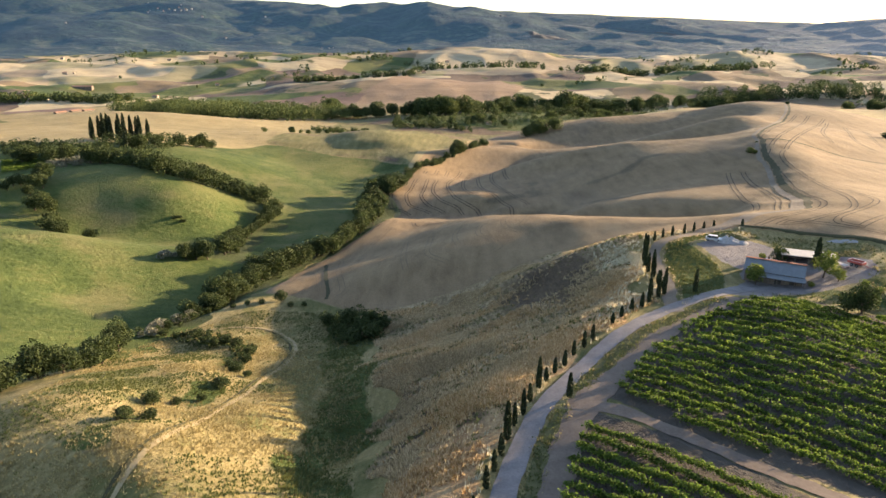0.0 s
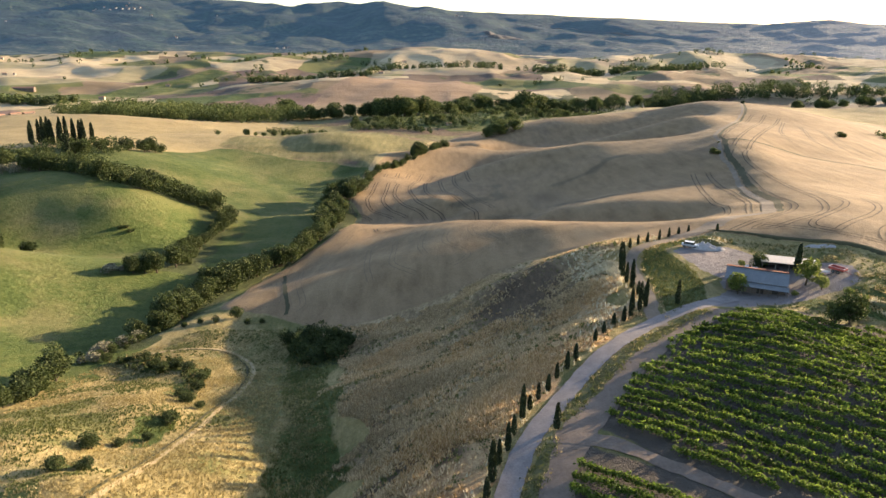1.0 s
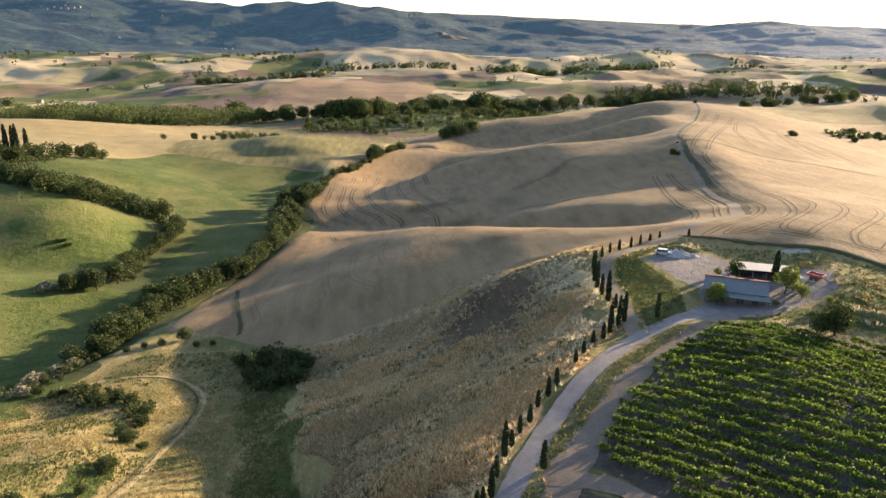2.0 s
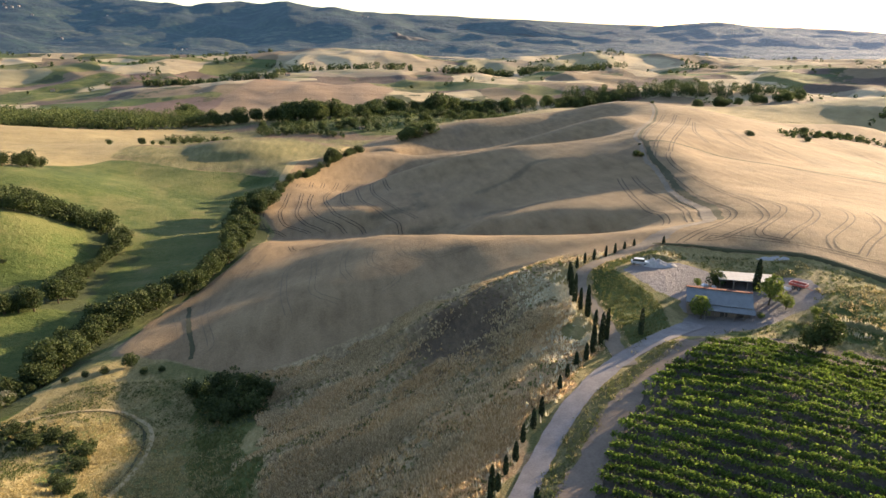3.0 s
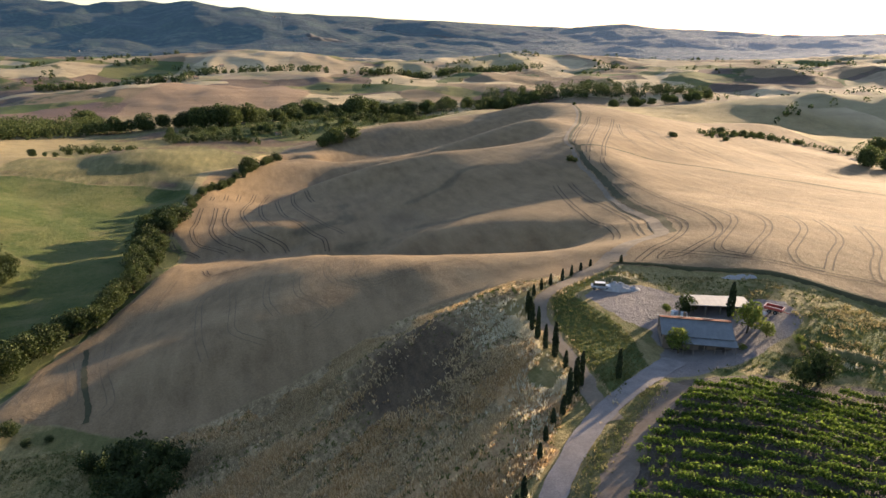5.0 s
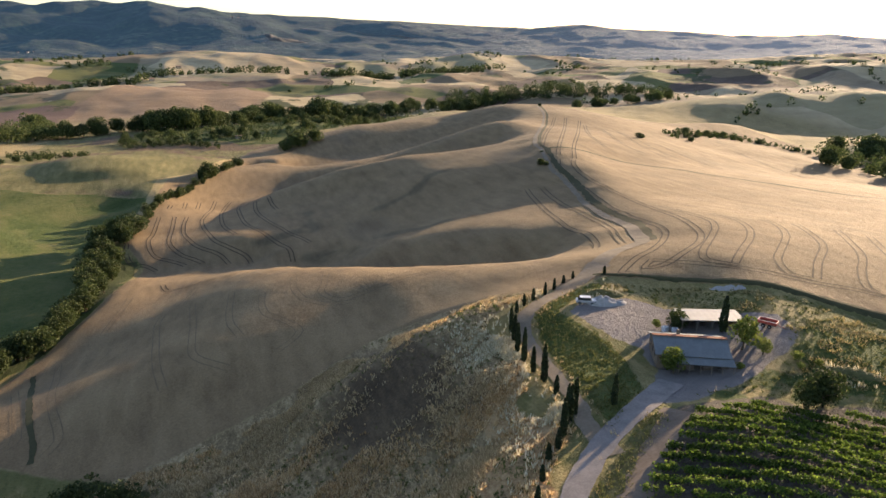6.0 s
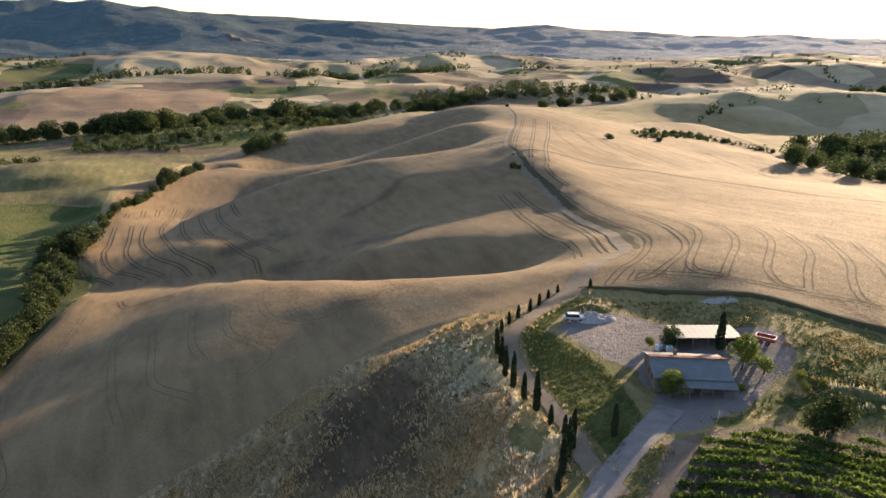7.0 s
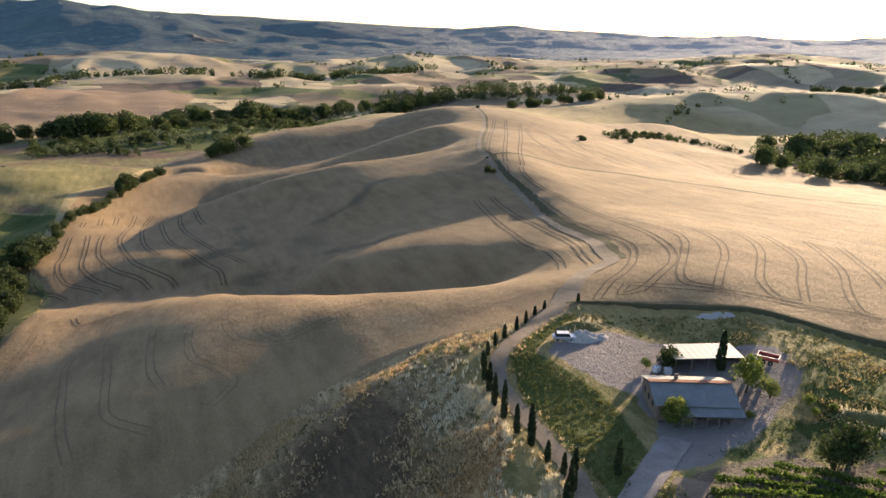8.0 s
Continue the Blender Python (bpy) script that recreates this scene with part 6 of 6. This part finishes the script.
# ---- grass too fine to count ----
def tufts(name, label, count, material, seed, keep, box_, height=0.7, blades=5, spread=0.32):
    """Standing grass: small fans of narrow blades; keep(x, y, r) picks where they stand."""
    r = np.random.default_rng(seed)
    x, y = r.uniform(box_[0], box_[1], count), r.uniform(box_[2], box_[3], count)
    ok = keep(x, y, r)
    x, y = x[ok], y[ok]
    n = len(x)
    h = height * r.uniform(0.55, 1.35, n)
    z = ground_z(x, y)
    lean = r.normal(0.12, 0.25, (n, 2))
    out = []
    for i in range(blades):
        a = r.uniform(0, 6.283, n)
        bx, by = x + np.cos(a) * spread * 0.5, y + np.sin(a) * spread * 0.5
        w = spread * 0.34
        tx, ty = bx + np.cos(a) * spread * 0.7 + lean[:, 0] * h, by + np.sin(a) * spread * 0.7 + lean[:, 1] * h
        px, py = -np.sin(a) * w, np.cos(a) * w
        out.append(np.stack([np.stack([bx - px, by - py, z - 0.08], -1), np.stack([bx + px, by + py, z - 0.08], -1), np.stack([tx, ty, z + h * r.uniform(0.7, 1.1, n)], -1)], 1))
    return tagged(new(name, quad_mesh(name, np.stack(out, 1).reshape(-1, 3), material, 3)), label, "grass", kind="stuff")


SLOPE = ((5, 58), (10, 78), (15, 91), (22, 103), (34, 119), (45, 133), (47, 150), (50, 163), (57, 173), (68, 179), (58, 179), (46, 184), (29, 185), (9, 178), (-11, 174), (-22, 168), (-19, 140), (-14, 115), (-10, 80), (-8, 58))
MEADOW = ((-10, 58), (-14, 100), (-20, 140), (-26, 160), (-38, 178), (-60, 176), (-74, 160), (-80, 140), (-74, 110), (-70, 58))


def patchy(x, y, scale, seed):
    return np.sin(x * scale + seed) * np.sin(y * scale * 1.3 + seed * 2) + 0.6 * np.sin((x + y) * scale * 2.3 + seed) * np.sin((x - y) * scale * 1.9)


BURNT = ((14, 172), (23, 176), (32, 178), (39, 172), (41, 162), (37, 148), (30, 141), (21, 145), (13, 158))
ROADSIDE = ((5, 58), (9.4, 76), (14.6, 89.8), (19.8, 99.7), (28.3, 111.3), (38.8, 125.1), (46.2, 132.4))


def drifts(x, y, seed):
    """Long uneven drifts that lie across the slope."""
    u, v = x * 0.87 + y * 0.5, y * 0.87 - x * 0.5
    return 1.3 * fbm(u * 0.4, v, 7.0, 4, seed, 0.6)


def on_slope(x, y, r):
    d = inside(x, y, *SLOPE) + 5 * fbm(x, y, 10.0, 3, 33)
    spare = inside(x, y, *BURNT) + 4 * fbm(x, y, 12.0, 3, 18) < r.normal(0, 4, x.shape)
    return (d > 0) & spare & (near_line(x, y, *ROAD) > 2.8) & (near_line(x, y, *DRIVE) > 1.8)


def rusty(x, y, r):
    d = near_line(x, y, *ROADSIDE)
    return np.exp(-(d / 11) ** 2) > 0.25 + 0.35 * drifts(x, y, 36) + r.normal(0, 0.2, x.shape)


tufts("dry_grass", "tall pale dry grass on the shaded slope", 200000, M_STRAW, 1, lambda x, y, r: on_slope(x, y, r) & ~rusty(x, y, r) & (drifts(x, y, 31) + r.normal(0, 0.22, x.shape) > 0.0), (-25, 70, 58, 190), 0.42, 5, 0.4)
tufts("dry_grass", "rust-coloured dry grass on the slope below the road", 110000, M_RUSTY, 12, lambda x, y, r: on_slope(x, y, r) & rusty(x, y, r) & (drifts(x, y, 34) + r.normal(0, 0.3, x.shape) > -0.1), (-20, 60, 58, 180), 0.5, 5, 0.42)
tufts("green_grass", "dull green grass between the dry tufts", 12000, M_GRASS, 2, lambda x, y, r: on_slope(x, y, r) & (drifts(x, y, 31) + r.normal(0, 0.2, x.shape) < -0.15), (-25, 70, 58, 190), 0.35, 5, 0.4)
tufts("dry_grass", "golden dry grass of the sunny meadow", 40000, M_GOLD, 3, lambda x, y, r: (inside(x, y, *MEADOW) > 0) & (drifts(x, y, 32) + r.normal(0, 0.25, x.shape) > 0.2), (-82, -8, 58, 180), 0.28, 5, 0.3)
tufts("green_grass", "green grass patches in the dry meadow", 40000, M_GRASS, 4, lambda x, y, r: (inside(x, y, *MEADOW) > 0) & (drifts(x, y, 32) + r.normal(0, 0.25, x.shape) < -0.3), (-82, -8, 58, 180), 0.24, 5, 0.3)
tufts("dry_grass", "golden fringe of tall grass under the cypresses", 9000, M_BLOND, 5, lambda x, y, r: (near_line(x, y, *((a - 1.2, b + 0.6) for a, b, h in ROAD_CYPRESS), *((a - 1.0, b) for a, b, h in PATH_CYPRESS)) < np.abs(r.normal(0, 1.6, x.shape))) & (near_line(x, y, *ROAD) > 2.5) & (near_line(x, y, *DRIVE) > 1.8), (-2, 84, 60, 184), 0.8)
tufts("green_grass", "rank green grass on the bank below the yard", 6500, M_GRASS, 6, lambda x, y, r: inside(x, y, *YARD_GRASS) > 0, (50, 82, 126, 180), 0.3, 5, 0.28)
tufts("green_grass", "rough olive grass round the farmyard", 5500, M_GRASS, 7, lambda x, y, r: (inside(x, y, *ROUGH) > 0), (66, 122, 100, 178), 0.3, 5, 0.32)
tufts("dry_grass", "pale dry grass round the farmyard", 6000, M_GOLD, 8, lambda x, y, r: (inside(x, y, *ROUGH) > 0) & (patchy(x, y, 0.25, 0.4) > 0.1), (78, 120, 102, 178), 0.35, 5, 0.5)
tufts("dry_grass", "blond plumed grass on the banks", 2600, M_BLOND, 9, lambda x, y, r: (np.hypot((x - 76.5), (y - 171.0) * 1.7) < 4.6) | (near_line(x, y, (92.5, 128.5), (98, 124)) < 0.9) | (near_line(x, y, (91, 124.6), (96, 121)) < 0.7), (70, 100, 119, 176), 1.0)
tufts("dry_grass", "golden grass fringe along the dirt drive", 3500, M_STRAW, 10, lambda x, y, r: np.abs(near_line(x, y, *((a, b) for a, b in DRIVE)) - 2.2) < np.abs(r.normal(0, 0.5, x.shape)), (44, 88, 122, 188), 0.5)
VERGES = ((11.5, 62), (15, 76), (19.3, 86)), ((22.5, 92), (30, 102.5), (39, 113), (49.5, 121.5), (57, 126.5))
for verge in VERGES:
    tufts("green_grass", "rank green grass on the road verge", 16000, M_GRASS, 21, lambda x, y, r: near_line(x, y, *verge) < 0.75 + np.abs(r.normal(0, 0.45, x.shape)) + 0.5 * fbm(x, y, 5.0, 2, 41), (8, 60, 60, 128), 0.3, 5, 0.4)
    tufts("dry_grass", "dry straw tufts on the road verge", 7000, M_GOLD, 22, lambda x, y, r: np.abs(near_line(x, y, *verge) - 1.1) < np.abs(r.normal(0, 0.4, x.shape)), (8, 60, 60, 128), 0.32, 5, 0.4)
tufts("green_grass", "green grass in the shady valley bottom", 5000, M_GRASS, 11, lambda x, y, r: near_line(x, y, (-16, 60), (-18, 100), (-22, 135), (-27, 158)) < 5 + 4 * fbm(x, y, 14.0, 3, 8), (-36, -4, 58, 165), 0.35, 5, 0.5)
tufts("dry_grass", "blond grass between the cypresses and the straw field", 60000, M_BLOND, 13, lambda x, y, r: on_slope(x, y, r) & (near_line(x, y, *((a, b) for a, b, h in PATH_CYPRESS)) < 2 + np.abs(r.normal(0, 5, x.shape))) & (drifts(x, y, 37) + r.normal(0, 0.3, x.shape) > 0.05), (20, 72, 128, 186), 0.6, 5, 0.4)
